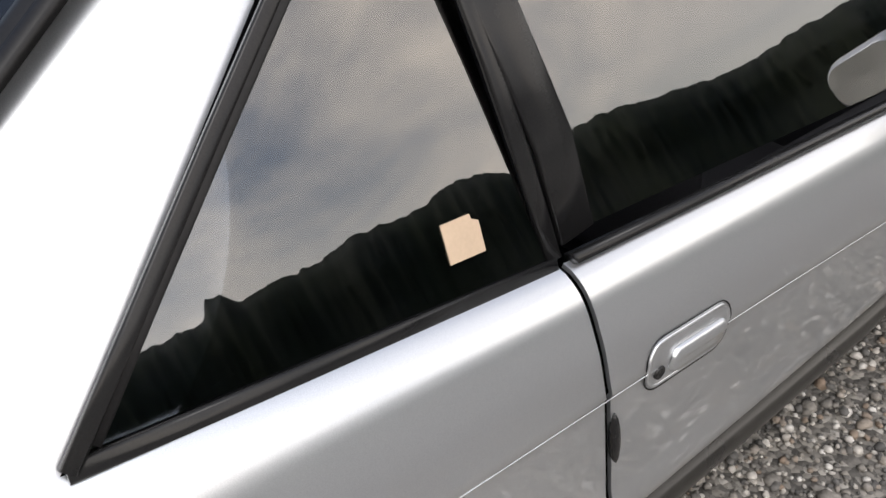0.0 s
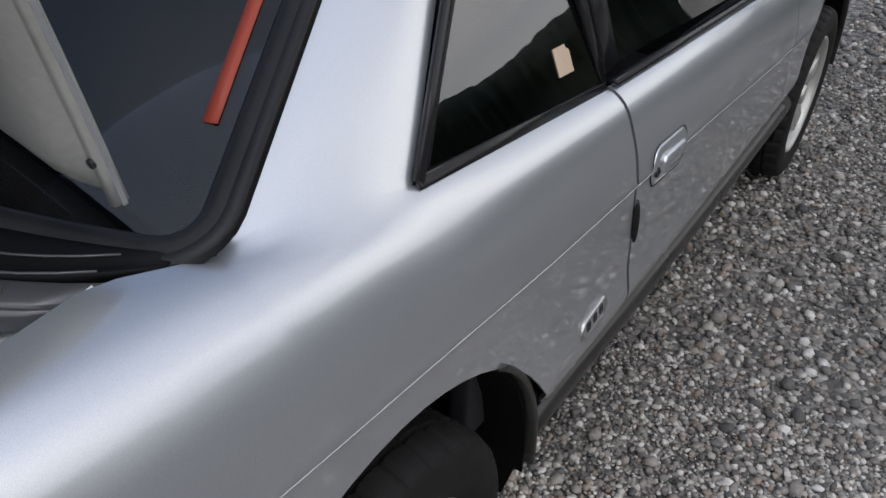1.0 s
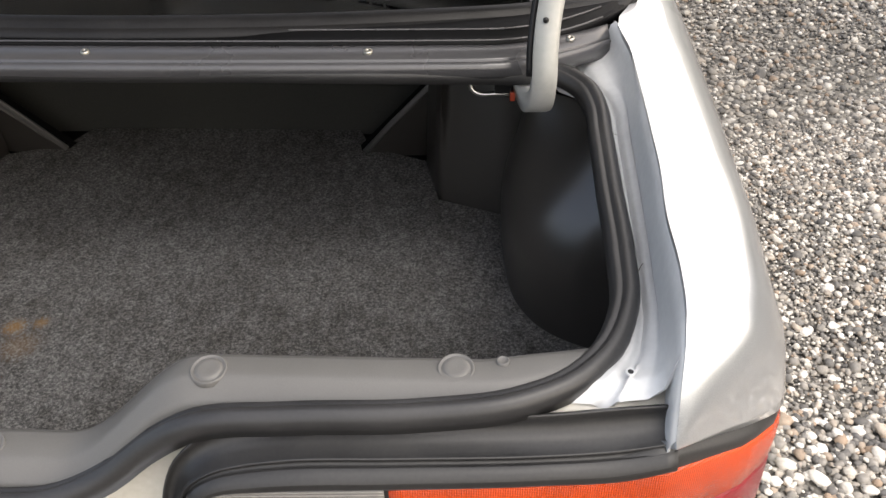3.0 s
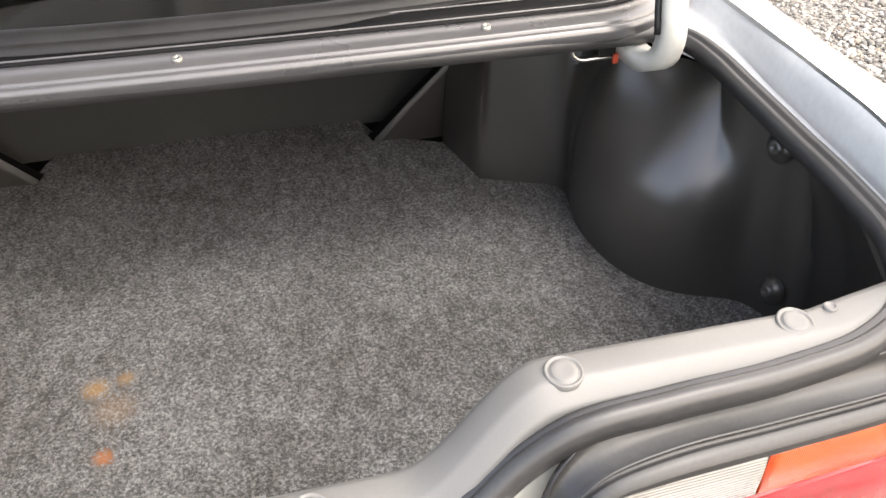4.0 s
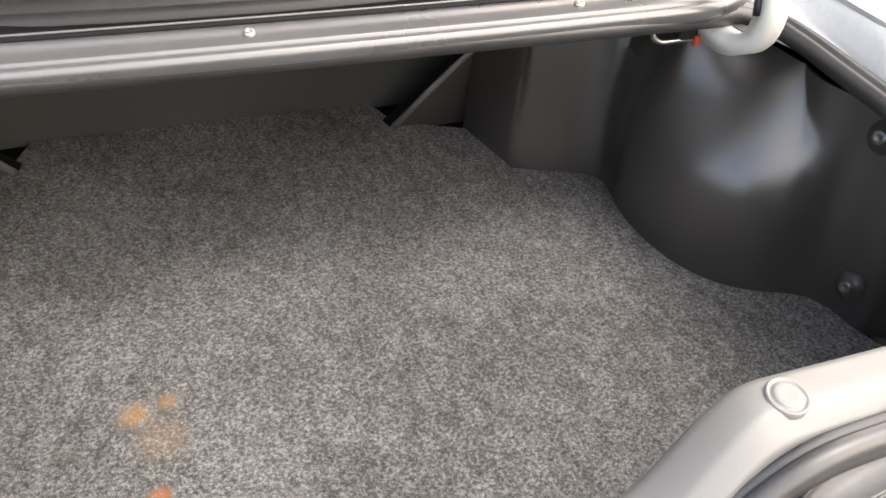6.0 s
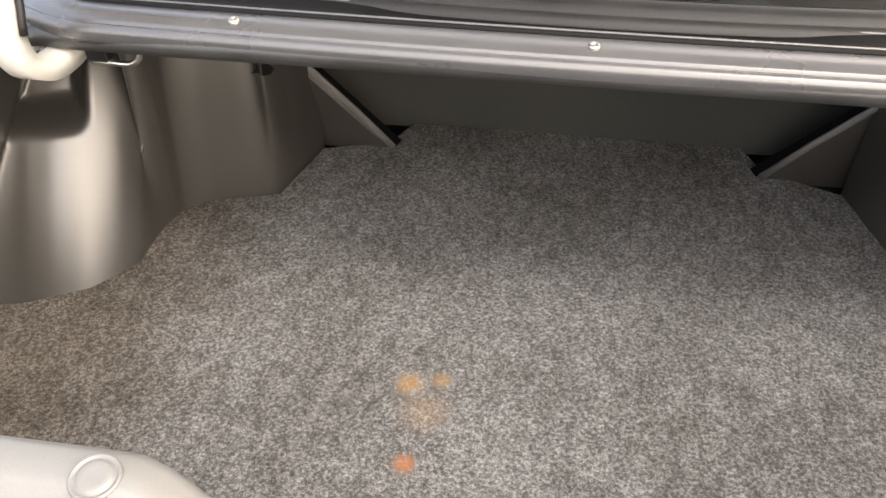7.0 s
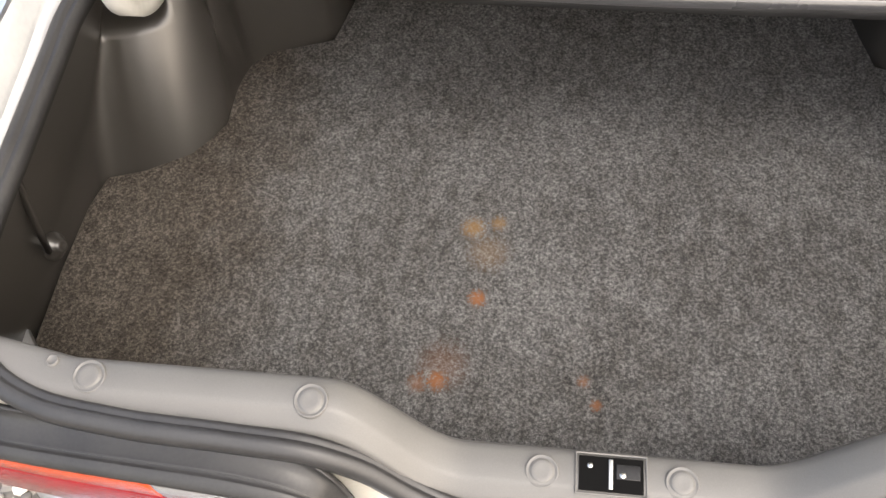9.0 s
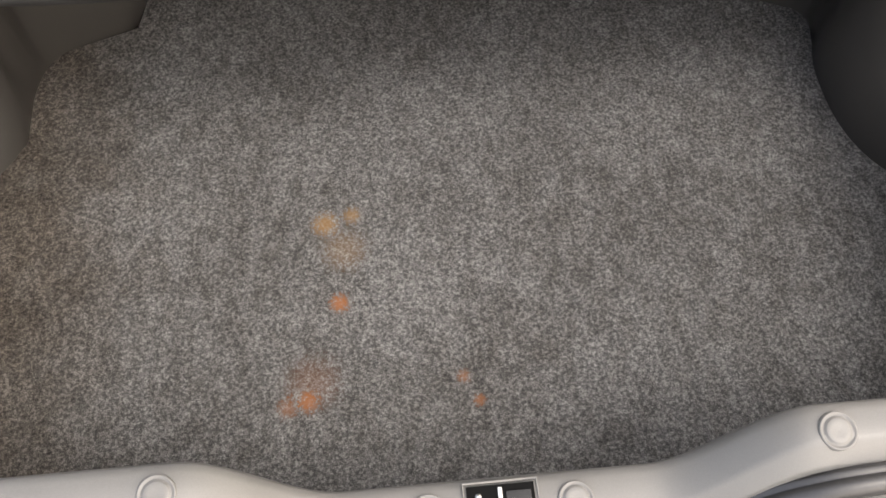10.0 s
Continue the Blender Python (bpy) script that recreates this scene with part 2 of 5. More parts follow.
link(CARPET, _dirt_and_tone, _mul.inputs[7])
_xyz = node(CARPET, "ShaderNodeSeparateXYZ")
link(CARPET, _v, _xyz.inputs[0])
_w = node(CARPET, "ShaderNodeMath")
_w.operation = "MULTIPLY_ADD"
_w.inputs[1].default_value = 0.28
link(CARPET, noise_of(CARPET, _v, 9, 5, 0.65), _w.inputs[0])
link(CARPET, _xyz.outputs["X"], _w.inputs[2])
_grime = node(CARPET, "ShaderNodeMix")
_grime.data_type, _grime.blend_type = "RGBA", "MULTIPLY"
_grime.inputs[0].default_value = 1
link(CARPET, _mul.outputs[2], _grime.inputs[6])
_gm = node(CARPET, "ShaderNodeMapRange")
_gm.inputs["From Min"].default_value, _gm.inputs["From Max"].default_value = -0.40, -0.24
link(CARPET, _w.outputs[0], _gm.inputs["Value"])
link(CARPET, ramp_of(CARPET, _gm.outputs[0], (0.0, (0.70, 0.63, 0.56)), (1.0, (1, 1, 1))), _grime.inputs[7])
_col = _grime.outputs[2]
for sx, sy, sr, amount in ((-0.163, 0.728, 0.018, 0.55), (-0.128, 0.738, 0.013, 0.45), (-0.149, 0.618, 0.013, 0.7), (-0.191, 0.498, 0.014, 0.65), (-0.215, 0.492, 0.014, 0.35), (0.010, 0.482, 0.008, 0.5), (-0.185, 0.52, 0.035, 0.16), (-0.006, 0.512, 0.009, 0.4), (-0.14, 0.69, 0.03, 0.2)):
    _d = node(CARPET, "ShaderNodeVectorMath")
    _d.operation = "DISTANCE"
    _d.inputs[1].default_value = (sx, sy, 0.58)
    link(CARPET, _v, _d.inputs[0])
    _n = node(CARPET, "ShaderNodeMath")
    _n.operation = "MULTIPLY_ADD"
    _n.inputs[1].default_value = sr * 2.4
    link(CARPET, _f2, _n.inputs[0])
    link(CARPET, _d.outputs["Value"], _n.inputs[2])
    _m = node(CARPET, "ShaderNodeMapRange")
    _m.inputs["From Min"].default_value, _m.inputs["From Max"].default_value = sr * 1.5, sr * 2.3
    _m.inputs["To Min"].default_value, _m.inputs["To Max"].default_value = amount, 0.0
    link(CARPET, _n.outputs[0], _m.inputs["Value"])
    _x = node(CARPET, "ShaderNodeMix")
    _x.data_type = "RGBA"
    _x.inputs[7].default_value = (0.30, 0.17, 0.06, 1) if sy > 0.65 else (0.29, 0.11, 0.035, 1)
    link(CARPET, _m.outputs[0], _x.inputs[0])
    link(CARPET, _col, _x.inputs[6])
    _col = _x.outputs[2]
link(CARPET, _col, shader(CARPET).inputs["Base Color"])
bump_of(CARPET, _s.outputs[0], 0.8, 0.003)

STONE = material("river_gravel", (0.3, 0.28, 0.25), 0.75)
_oi = STONE.node_tree.nodes.new("ShaderNodeNewGeometry")
_c = ramp_of(STONE, _oi.outputs["Random Per Island"], (0.0, (0.095, 0.092, 0.089)), (0.16, (0.165, 0.16, 0.152)), (0.34, (0.26, 0.245, 0.222)), (0.58, (0.36, 0.335, 0.30)), (0.68, (0.30, 0.225, 0.165)), (0.76, (0.52, 0.49, 0.44)), (0.90, (0.66, 0.63, 0.58)), (1.0, (0.78, 0.76, 0.72)))
_n = noise_of(STONE, coords(STONE), 90, 4)
_mul = node(STONE, "ShaderNodeMix")
_mul.data_type, _mul.blend_type = "RGBA", "MULTIPLY"
_mul.inputs[0].default_value = 1
link(STONE, _c, _mul.inputs[6])
link(STONE, ramp_of(STONE, _n, (0.3, (0.65, 0.64, 0.62)), (0.7, (1, 1, 1))), _mul.inputs[7])
# brightness put into the stone colour: lighter at low y, darker towards the front
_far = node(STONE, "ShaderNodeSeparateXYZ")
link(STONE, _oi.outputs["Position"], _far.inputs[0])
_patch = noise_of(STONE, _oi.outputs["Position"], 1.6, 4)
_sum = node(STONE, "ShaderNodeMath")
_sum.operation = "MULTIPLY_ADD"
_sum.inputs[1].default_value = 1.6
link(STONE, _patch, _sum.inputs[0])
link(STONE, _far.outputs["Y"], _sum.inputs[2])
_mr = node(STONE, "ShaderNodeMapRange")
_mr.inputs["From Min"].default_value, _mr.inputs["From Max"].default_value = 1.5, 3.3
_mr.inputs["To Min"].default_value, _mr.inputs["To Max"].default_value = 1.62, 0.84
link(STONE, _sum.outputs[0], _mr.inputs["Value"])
_dirt_and_tone = node(STONE, "ShaderNodeVectorMath")
_dirt_and_tone.operation = "SCALE"
link(STONE, _mul.outputs[2], _dirt_and_tone.inputs[0])
link(STONE, _mr.outputs[0], _dirt_and_tone.inputs["Scale"])
link(STONE, _dirt_and_tone.outputs[0], shader(STONE).inputs["Base Color"])
bump_of(STONE, _n, 0.25, 0.002)
EARTH = material("gravel_bed", (0.15, 0.14, 0.13), 0.95)
_v = coords(EARTH)
_vo = node(EARTH, "ShaderNodeTexVoronoi", Scale=55)
link(EARTH, _v, _vo.inputs["Vector"])
_c = ramp_of(EARTH, _vo.outputs["Color"], (0.0, (0.05, 0.047, 0.043)), (0.4, (0.14, 0.132, 0.121)), (0.75, (0.32, 0.30, 0.268)), (1.0, (0.56, 0.535, 0.50)))
_mul = node(EARTH, "ShaderNodeMix")
_mul.data_type, _mul.blend_type = "RGBA", "MULTIPLY"
_mul.inputs[0].default_value = 1
link(EARTH, _c, _mul.inputs[6])
link(EARTH, ramp_of(EARTH, noise_of(EARTH, _v, 1.3, 5), (0.3, (0.6, 0.6, 0.58)), (0.7, (1, 1, 1))), _mul.inputs[7])
# rough grass beyond the gravel yard
_len = node(EARTH, "ShaderNodeVectorMath")
_len.operation = "LENGTH"
link(EARTH, _v, _len.inputs[0])
_mr = node(EARTH, "ShaderNodeMapRange")
_mr.inputs["From Min"].default_value, _mr.inputs["From Max"].default_value = 7.0, 9.0
link(EARTH, _len.outputs["Value"], _mr.inputs["Value"])
_x = node(EARTH, "ShaderNodeMix")
_x.data_type = "RGBA"
link(EARTH, _mr.outputs[0], _x.inputs[0])
link(EARTH, _mul.outputs[2], _x.inputs[6])
link(EARTH, ramp_of(EARTH, noise_of(EARTH, _v, 0.8, 6), (0.35, (0.012, 0.015, 0.008)), (0.65, (0.026, 0.03, 0.014))), _x.inputs[7])
link(EARTH, _x.outputs[2], shader(EARTH).inputs["Base Color"])
_inv = node(EARTH, "ShaderNodeMath")
_inv.operation = "SUBTRACT"
_inv.inputs[0].default_value = 1
link(EARTH, _vo.outputs["Distance"], _inv.inputs[1])
bump_of(EARTH, _inv.outputs[0], 0.9, 0.01)
LEAF = grained(material("dark_foliage", (0.05, 0.07, 0.03)), 3, (0.008, 0.012, 0.006), (0.028, 0.036, 0.016), 0.3, 0.05, stains=0.4, rough=(0.7, 0.9))


# ---------------------------------------------------------------- mesh helpers
FACE_ABOUT = {"quarter_panel", "door", "front_fender", "drain_channel", "lamp_garnish", "lamp_housing", "rear_panel", "rear_bumper", "front_bumper", "sill_cover", "door_window", "quarter_window", "boot_front_wall", "gusset", "sticker", "windscreen"}


def link_mesh(name, verts, faces, mat, parent=None, label="", smooth=True, solid=0.0, merge=False):
    me = bpy.data.meshes.new(name)
    me.from_pydata([tuple(v) for v in verts], [], faces)
    if merge:
        bm = bmesh.new()
        bm.from_mesh(me)
        bmesh.ops.remove_doubles(bm, verts=bm.verts, dist=0.0004)
        bm.to_mesh(me)
        bm.free()
    if name in FACE_ABOUT:
        me.flip_normals()
    me.materials.append(mat)
    me.polygons.foreach_set("use_smooth", [smooth] * len(me.polygons))
    ob = new(name, me)
    ob.parent = parent
    if label:
        ob["label"] = label
    if solid:
        mod = ob.modifiers.new("thickness", "SOLIDIFY")
        mod.thickness, mod.offset = solid, -1
        if name not in ("lamp_garnish", "opening_strip", "window_lip"):
            crisp = ob.modifiers.new("crisp_edges", "EDGE_SPLIT")
            crisp.split_angle = radians(75)
    return ob


def part(name, bm, mat, parent, label="", smooth=True):
    me = bpy.data.meshes.new(name)
    bm.normal_update()
    bm.to_mesh(me)
    bm.free()
    me.materials.append(mat)
    me.polygons.foreach_set("use_smooth", [smooth] * len(me.polygons))
    ob = new(name, me)
    ob.parent = parent
    if label:
        ob["label"] = label
    return ob


def grid_faces(rows, cols, flip=False, close_u=False, base=0):
    out = []
    for i in range(rows - 1):
        for j in range(cols if close_u else cols - 1):
            a, b = base + i * cols + j, base + i * cols + (j + 1) % cols
            c, d = base + (i + 1) * cols + (j + 1) % cols, base + (i + 1) * cols + j
            out.append((a, d, c, b) if flip else (a, b, c, d))
    return out


def loft(name, rows, mat, parent, label="", flip=False, close_u=False, solid=0.0, caps=False, smooth=True):
    verts = [v for r in rows for v in r]
    n = len(rows[0])
    faces = grid_faces(len(rows), n, flip, close_u)
    if caps:
        a, b = list(range(n)), list(range(len(verts) - n, len(verts)))
        faces += [tuple(a if flip else a[::-1]), tuple(b[::-1] if flip else b)]
    return link_mesh(name, verts, faces, mat, parent, label, smooth, solid)


def curve_points(pts, n, closed=False):
    """Catmull-Rom through pts, n samples evenly over its spans."""
    p = [np.array(q, float) for q in pts]
    m = len(p)
    spans = m if closed else m - 1
    d = [np.linalg.norm(p[(i + 1) % m] - p[i]) + 1e-9 for i in range(spans)]
    acc = np.r_[0, np.cumsum(d)]
    out = []
    for s in np.linspace(0, acc[-1], n, endpoint=not closed):
        i = min(int(np.searchsorted(acc, s, side="right")) - 1, spans - 1)
        t = (s - acc[i]) / d[i]
        p1, p2 = p[i], p[(i + 1) % m]
        p0 = p[(i - 1) % m] if (closed or i) else 2 * p1 - p2
        p3 = p[(i + 2) % m] if (closed or i + 2 < m) else 2 * p2 - p1
        d0 = np.linalg.norm(p1 - p0) + 1e-9
        d2 = np.linalg.norm(p3 - p2) + 1e-9
        m1 = ((p1 - p0) / d0 * d[i] + (p2 - p1) / d[i] * d0) / (d0 + d[i]) * d[i]
        m2 = ((p2 - p1) / d[i] * d2 + (p3 - p2) / d2 * d[i]) / (d2 + d[i]) * d[i]
        h = (2 * t**3 - 3 * t**2 + 1, t**3 - 2 * t**2 + t, -2 * t**3 + 3 * t**2, t**3 - t**2)
        out.append(h[0] * p1 + h[1] * m1 + h[2] * p2 + h[3] * m2)
    return out


def sweep(name, path, profile, mat, parent, label="", closed=False, up=(0, 0, 1), smooth=True):
    """Sweep a closed 2D profile (side, up) along a path."""
    path = [Vector(p) for p in path]
    n = len(path)
    rows = []
    upv = Vector(up)
    for i, p in enumerate(path):
        a = path[(i - 1) % n] if (closed or i) else p
        b = path[(i + 1) % n] if (closed or i < n - 1) else p
        t = (b - a).normalized()
        side = t.cross(upv)
        side = side.normalized() if side.length > 1e-4 else Vector((1, 0, 0))
        u = side.cross(t).normalized()
        rows.append([p + side * x + u * y for x, y in profile])
    if closed:
        rows.append(rows[0])
    return loft(name, rows, mat, parent, label, close_u=True, caps=not closed, smooth=smooth)


def ring(radius, n=10, squash=1.0):
    return [(radius * math.cos(2 * math.pi * k / n), radius * squash * math.sin(2 * math.pi * k / n)) for k in range(n)]


def rounded(w, h, r, n=4):
    """Rounded rectangle profile."""
    out = []
    for cx, cy, a0 in ((w / 2 - r, h / 2 - r, 0), (-w / 2 + r, h / 2 - r, 90), (-w / 2 + r, -h / 2 + r, 180), (w / 2 - r, -h / 2 + r, 270)):
        for k in range(n + 1):
            a = radians(a0 + 90 * k / n)
            out.append((cx + r * math.cos(a), cy + r * math.sin(a)))
    return out


def lathe(name, profile, center, axis, mat, parent, label="", n=24):
    """Turn (radius, along) points round an axis through center."""
    ax = Vector(axis).normalized()
    side = ax.orthogonal().normalized()
    other = ax.cross(side)
    rows = []
    for r, a in profile:
        rows.append([Vector(center) + ax * a + (side * math.cos(2 * math.pi * k / n) + other * math.sin(2 * math.pi * k / n)) * r for k in range(n)])
    return loft(name, rows, mat, parent, label, close_u=True)


def smooth01(t):
    t = min(max(t, 0), 1)
    return t * t * (3 - 2 * t)


def mirrored(pts, s):
    return [Vector((p[0] * s, p[1], p[2])) for p in pts]


def table(y, *cols):
    """The columns of the stations at y: the edges straight, shoulder and swage smoothly joined."""
    if cols is not TC and len(cols) != len(TC):
        return [float(np.interp(y, TY, c)) for c in cols]
    return [float(np.interp(y, FINE_Y, f)) for f in FINE]


# ---------------------------------------------------------------- the car
car = new("car")
car.empty_display_size = 0.3
tagged(car, "silver two-door coupe with its boot open, parked on gravel", "car", kind="thing")

# stations along the flank: y, inner edge x z, shoulder x z, swage x z
STATIONS = [
    (0.56, 0.668, 0.954, 0.736, 0.941, 0.800, 0.770),
    (0.70, 0.674, 0.951, 0.743, 0.936, 0.815, 0.768),
    (0.87, 0.679, 0.947, 0.750, 0.931, 0.828, 0.760),
    (0.94, 0.667, 0.949, 0.753, 0.929, 0.831, 0.758),
    (1.05, 0.711, 0.938, 0.762, 0.924, 0.836, 0.755),
    (1.30, 0.761, 0.922, 0.781, 0.908, 0.842, 0.745),
    (1.50, 0.764, 0.905, 0.793, 0.890, 0.845, 0.730),
    (1.835, 0.772, 0.876, 0.800, 0.862, 0.845, 0.712),
    (2.20, 0.775, 0.855, 0.802, 0.838, 0.845, 0.690),
    (2.90, 0.772, 0.812, 0.798, 0.795, 0.842, 0.632),
    (3.60, 0.745, 0.790, 0.785, 0.770, 0.835, 0.60),
    (4.25, 0.690, 0.740, 0.730, 0.715, 0.780, 0.56),
]
TY = [s[0] for s in STATIONS]
TC = list(zip(*STATIONS))[1:]
FINE_Y = np.linspace(0.30, 4.40, 411)
FINE = []
for n_col, col_values in enumerate(TC):
    line = np.interp(FINE_Y, TY, col_values)
    width = 5 if n_col < 2 else 17
    for _ in range(2):
        padded = np.r_[np.full(width // 2, line[0]), line, np.full(width // 2, line[-1])]
        line = np.convolve(padded, np.ones(width) / width, "valid")
    FINE.append(line)
REAR_AXLE, FRONT_AXLE, AXLE_Z = 1.175, 3.655, 0.300
ARCH_R = 0.395


def section(y, z_bottom, inner=None, n_top=4):
    """Points of the flank from the inner edge over the shoulder and the swage down to z_bottom, as (x, z)."""
    xg, zg, xs, zs, xw, zw = table(y, *TC)
    xm, zm = xs + (xw - xs) * 0.66, zs + (zw - zs) * 0.42
    top = curve_points([(xg, zg), (xg + (xs - xg) * 0.55, zg + (zs - zg) * 0.30), (xs, zs), (xm, zm), (xw + 0.002, zw + 0.004)], 15)
    low = [(xw, zw), (xw - 0.001, zw - 0.004)]
    bulge = curve_points([(xw - 0.001, zw - 0.004), (xw + 0.002, zw - 0.08), (xw + 0.005, zw - 0.17), (xw + 0.003, 0.437), (xw - 0.012, 0.424)], 14)
    pts = [tuple(p) for p in top] + low + [tuple(p) for p in bulge[1:]]
    z = np.array([p[1] for p in pts])
    x = np.array([p[0] for p in pts])
    if z_bottom > z[-1]:
        keep = z > z_bottom
        k = int(keep.sum())
        zz = np.r_[z[:k], np.linspace(z[k - 1], z_bottom, len(z) - k + 1)[1:]] if k > 1 else np.linspace(z[0], z_bottom, len(z))
        xx = np.interp(-zz, -z, x)
        # the arch lip turns slightly outward
        pts = list(zip(xx, zz))
    return pts


def shear(y, z, y0=1.30, y1=1.835):
    k = min(max((y - y0) / (y1 - y0), 0), 1) if y < 2.0 else min(max((3.1 - y) / 0.9, 0), 1)
    return y + k * (0.876 - z) * 0.16


def arch_bottom(y, axle, base):
    d = abs(y - axle)
    return max(base, AXLE_Z + math.sqrt(max(ARCH_R**2 - d * d, 0))) if d < ARCH_R else base


def flank(s, y0, y1, name, mat, parent, label="", axle=None, extra=(), n=26):
    """One sheet of the flank between y0 and y1."""
    ys = list(np.linspace(y0, y1, n))
    if axle:
        arch = [axle + ARCH_R * math.cos(math.pi * k / 28) for k in range(29)]
        ys = [y for y in ys if abs(y - axle) > ARCH_R + 0.008] + [y for y in arch if min(y0, y1) < y < max(y0, y1)]
        ys += [axle - ARCH_R - 0.004, axle + ARCH_R + 0.004]
        ys = sorted((y for y in ys if min(y0, y1) <= y <= max(y0, y1)), reverse=y0 > y1)
    rows = []
    for y in ys:
        zb = arch_bottom(y, axle, 0.424) if axle else 0.424
        rows.append([Vector((x * s, shear(y, z), z)) for x, z in section(y, zb)])
    return list(extra) + rows


def corner_columns():
    """The rear corner of the quarter panel, round to the boot opening, as columns from the edge of the opening down."""
    corner = [
        ((0.6515, 0.3035, 0.8645), (0.6518, 0.302, 0.8625), (0.652, 0.300, 0.860)),
        ((0.652, 0.318, 0.903), (0.668, 0.315, 0.890), (0.690, 0.327, 0.846)),
        ((0.6545, 0.338, 0.936), (0.688, 0.336, 0.918), (0.730, 0.355, 0.831)),
        ((0.657, 0.362, 0.951), (0.704, 0.360, 0.933), (0.765, 0.388, 0.814)),
        ((0.660, 0.405, 0.955), (0.717, 0.405, 0.939), (0.785, 0.430, 0.798)),
    ]
    cols = []
    for g, sh, lo in corner:
        g, sh, lo = np.array(g), np.array(sh), np.array(lo)
        mid = sh + (lo - sh) * np.array((0.66, 0.66, 0.42))
        top = curve_points([g, g + (sh - g) * np.array((0.55, 0.55, 0.3)), sh, mid, lo], 15)
        inward = np.array((-0.012, 0.014, 0)) if lo[0] < 0.78 else np.array((-0.004, 0.004, 0))
        cols.append(top + [lo + inward + np.array((0, 0, -0.012 - 0.018 * k)) for k in range(15)])
    for y, dx in ((0.49, -0.006), (0.57, 0.0), (0.64, 0.0)):
        cols.append([np.array((x + dx, y, z)) for x, z in section(y, 0.43)])
    lines = [curve_points([c[r] for c in cols], 34) for r in range(30)]
    return [[lines[r][k] for r in range(30)] for k in range(34)]


def quarter(s):
    cols = corner_columns()
    ys = list(np.linspace(0.66, 1.829, 46))
    arch = [REAR_AXLE + ARCH_R * math.cos(math.pi * k / 28) for k in range(29)]
    ys = [y for y in ys if abs(y - REAR_AXLE) > ARCH_R + 0.008] + arch + [REAR_AXLE - ARCH_R - 0.004, REAR_AXLE + ARCH_R + 0.004, 1.05, 1.298]
    ys = sorted(set(ys))
    pillar = []
    for y in ys:
        col = [np.array((x, shear(y, z), z)) for x, z in section(y, arch_bottom(y, REAR_AXLE, 0.424))]
        if 1.049 < y < 1.2981:
            f = (y - 1.05) / 0.248
            way = np.array((-0.575, 1.53, 1.0)) * (1 - f) + np.array((-0.577, 1.123, 1.03)) * f
            g = col[0].copy()
            bow = np.array((0.010 * math.sin(math.pi * f), 0, 0))
            up = [g + way * u + bow * min(u / 0.1, 1) for u in (0.37, 0.30, 0.2, 0.12, 0.08)]
            a, c = up[-1], col[3]
            soft = smooth01(f / 0.35) * smooth01((1 - f) / 0.25)
            sharp = [a + (g - a) * q for q in (0.3, 0.55, 0.75, 0.9)] + [g, col[1].copy(), col[2].copy()]
            for t, q in zip(np.linspace(0, 1, 9)[1:-1], sharp):
                b = (1 - t) ** 2 * a + 2 * t * (1 - t) * (g + (0.004, 0, 0)) + t * t * c
                up.append(q + (b - q) * soft)
            k = len(up)
            up.append(c)
            pillar.append(up)
            col[0] = col[1] = col[2] = None
        cols.append(col)
    verts, faces = [], []

    def put(p):
        verts.append(Vector((p[0] * s, p[1], p[2])))
        return len(verts) - 1

    ids = [[None if p is None else put(p) for p in c] for c in cols]

    def quad(a, b, c, d):
        if None not in (a, b, c, d):
            faces.append((a, b, c, d) if s < 0 else (d, c, b, a))

    for c0, c1 in zip(ids, ids[1:]):
        for r in range(29):
            quad(c0[r], c0[r + 1], c1[r + 1], c1[r])
    pid = [[put(p) for p in c] for c in pillar]
    for c0, c1 in zip(pid, pid[1:]):
        for r in range(len(c0) - 1):
            quad(c0[r], c0[r + 1], c1[r + 1], c1[r])
    # join the pillar's foot to the ledge ahead of and behind it
    first, last = next(k for k, c in enumerate(ids) if c[0] is None), max(k for k, c in enumerate(ids) if c[0] is None)
    for near, foot in ((first - 1, pid[0]), (last + 1, pid[-1])):
        edge = ids[near][:4]
        side = foot[-4:]
        for r in range(3):
            if near < first:
                quad(edge[r], edge[r + 1], side[r + 1], side[r])
            else:
                quad(side[r], side[r + 1], edge[r + 1], edge[r])
    return link_mesh("quarter_panel", verts, faces, PAINT, car, "", True, 0.006, merge=True)


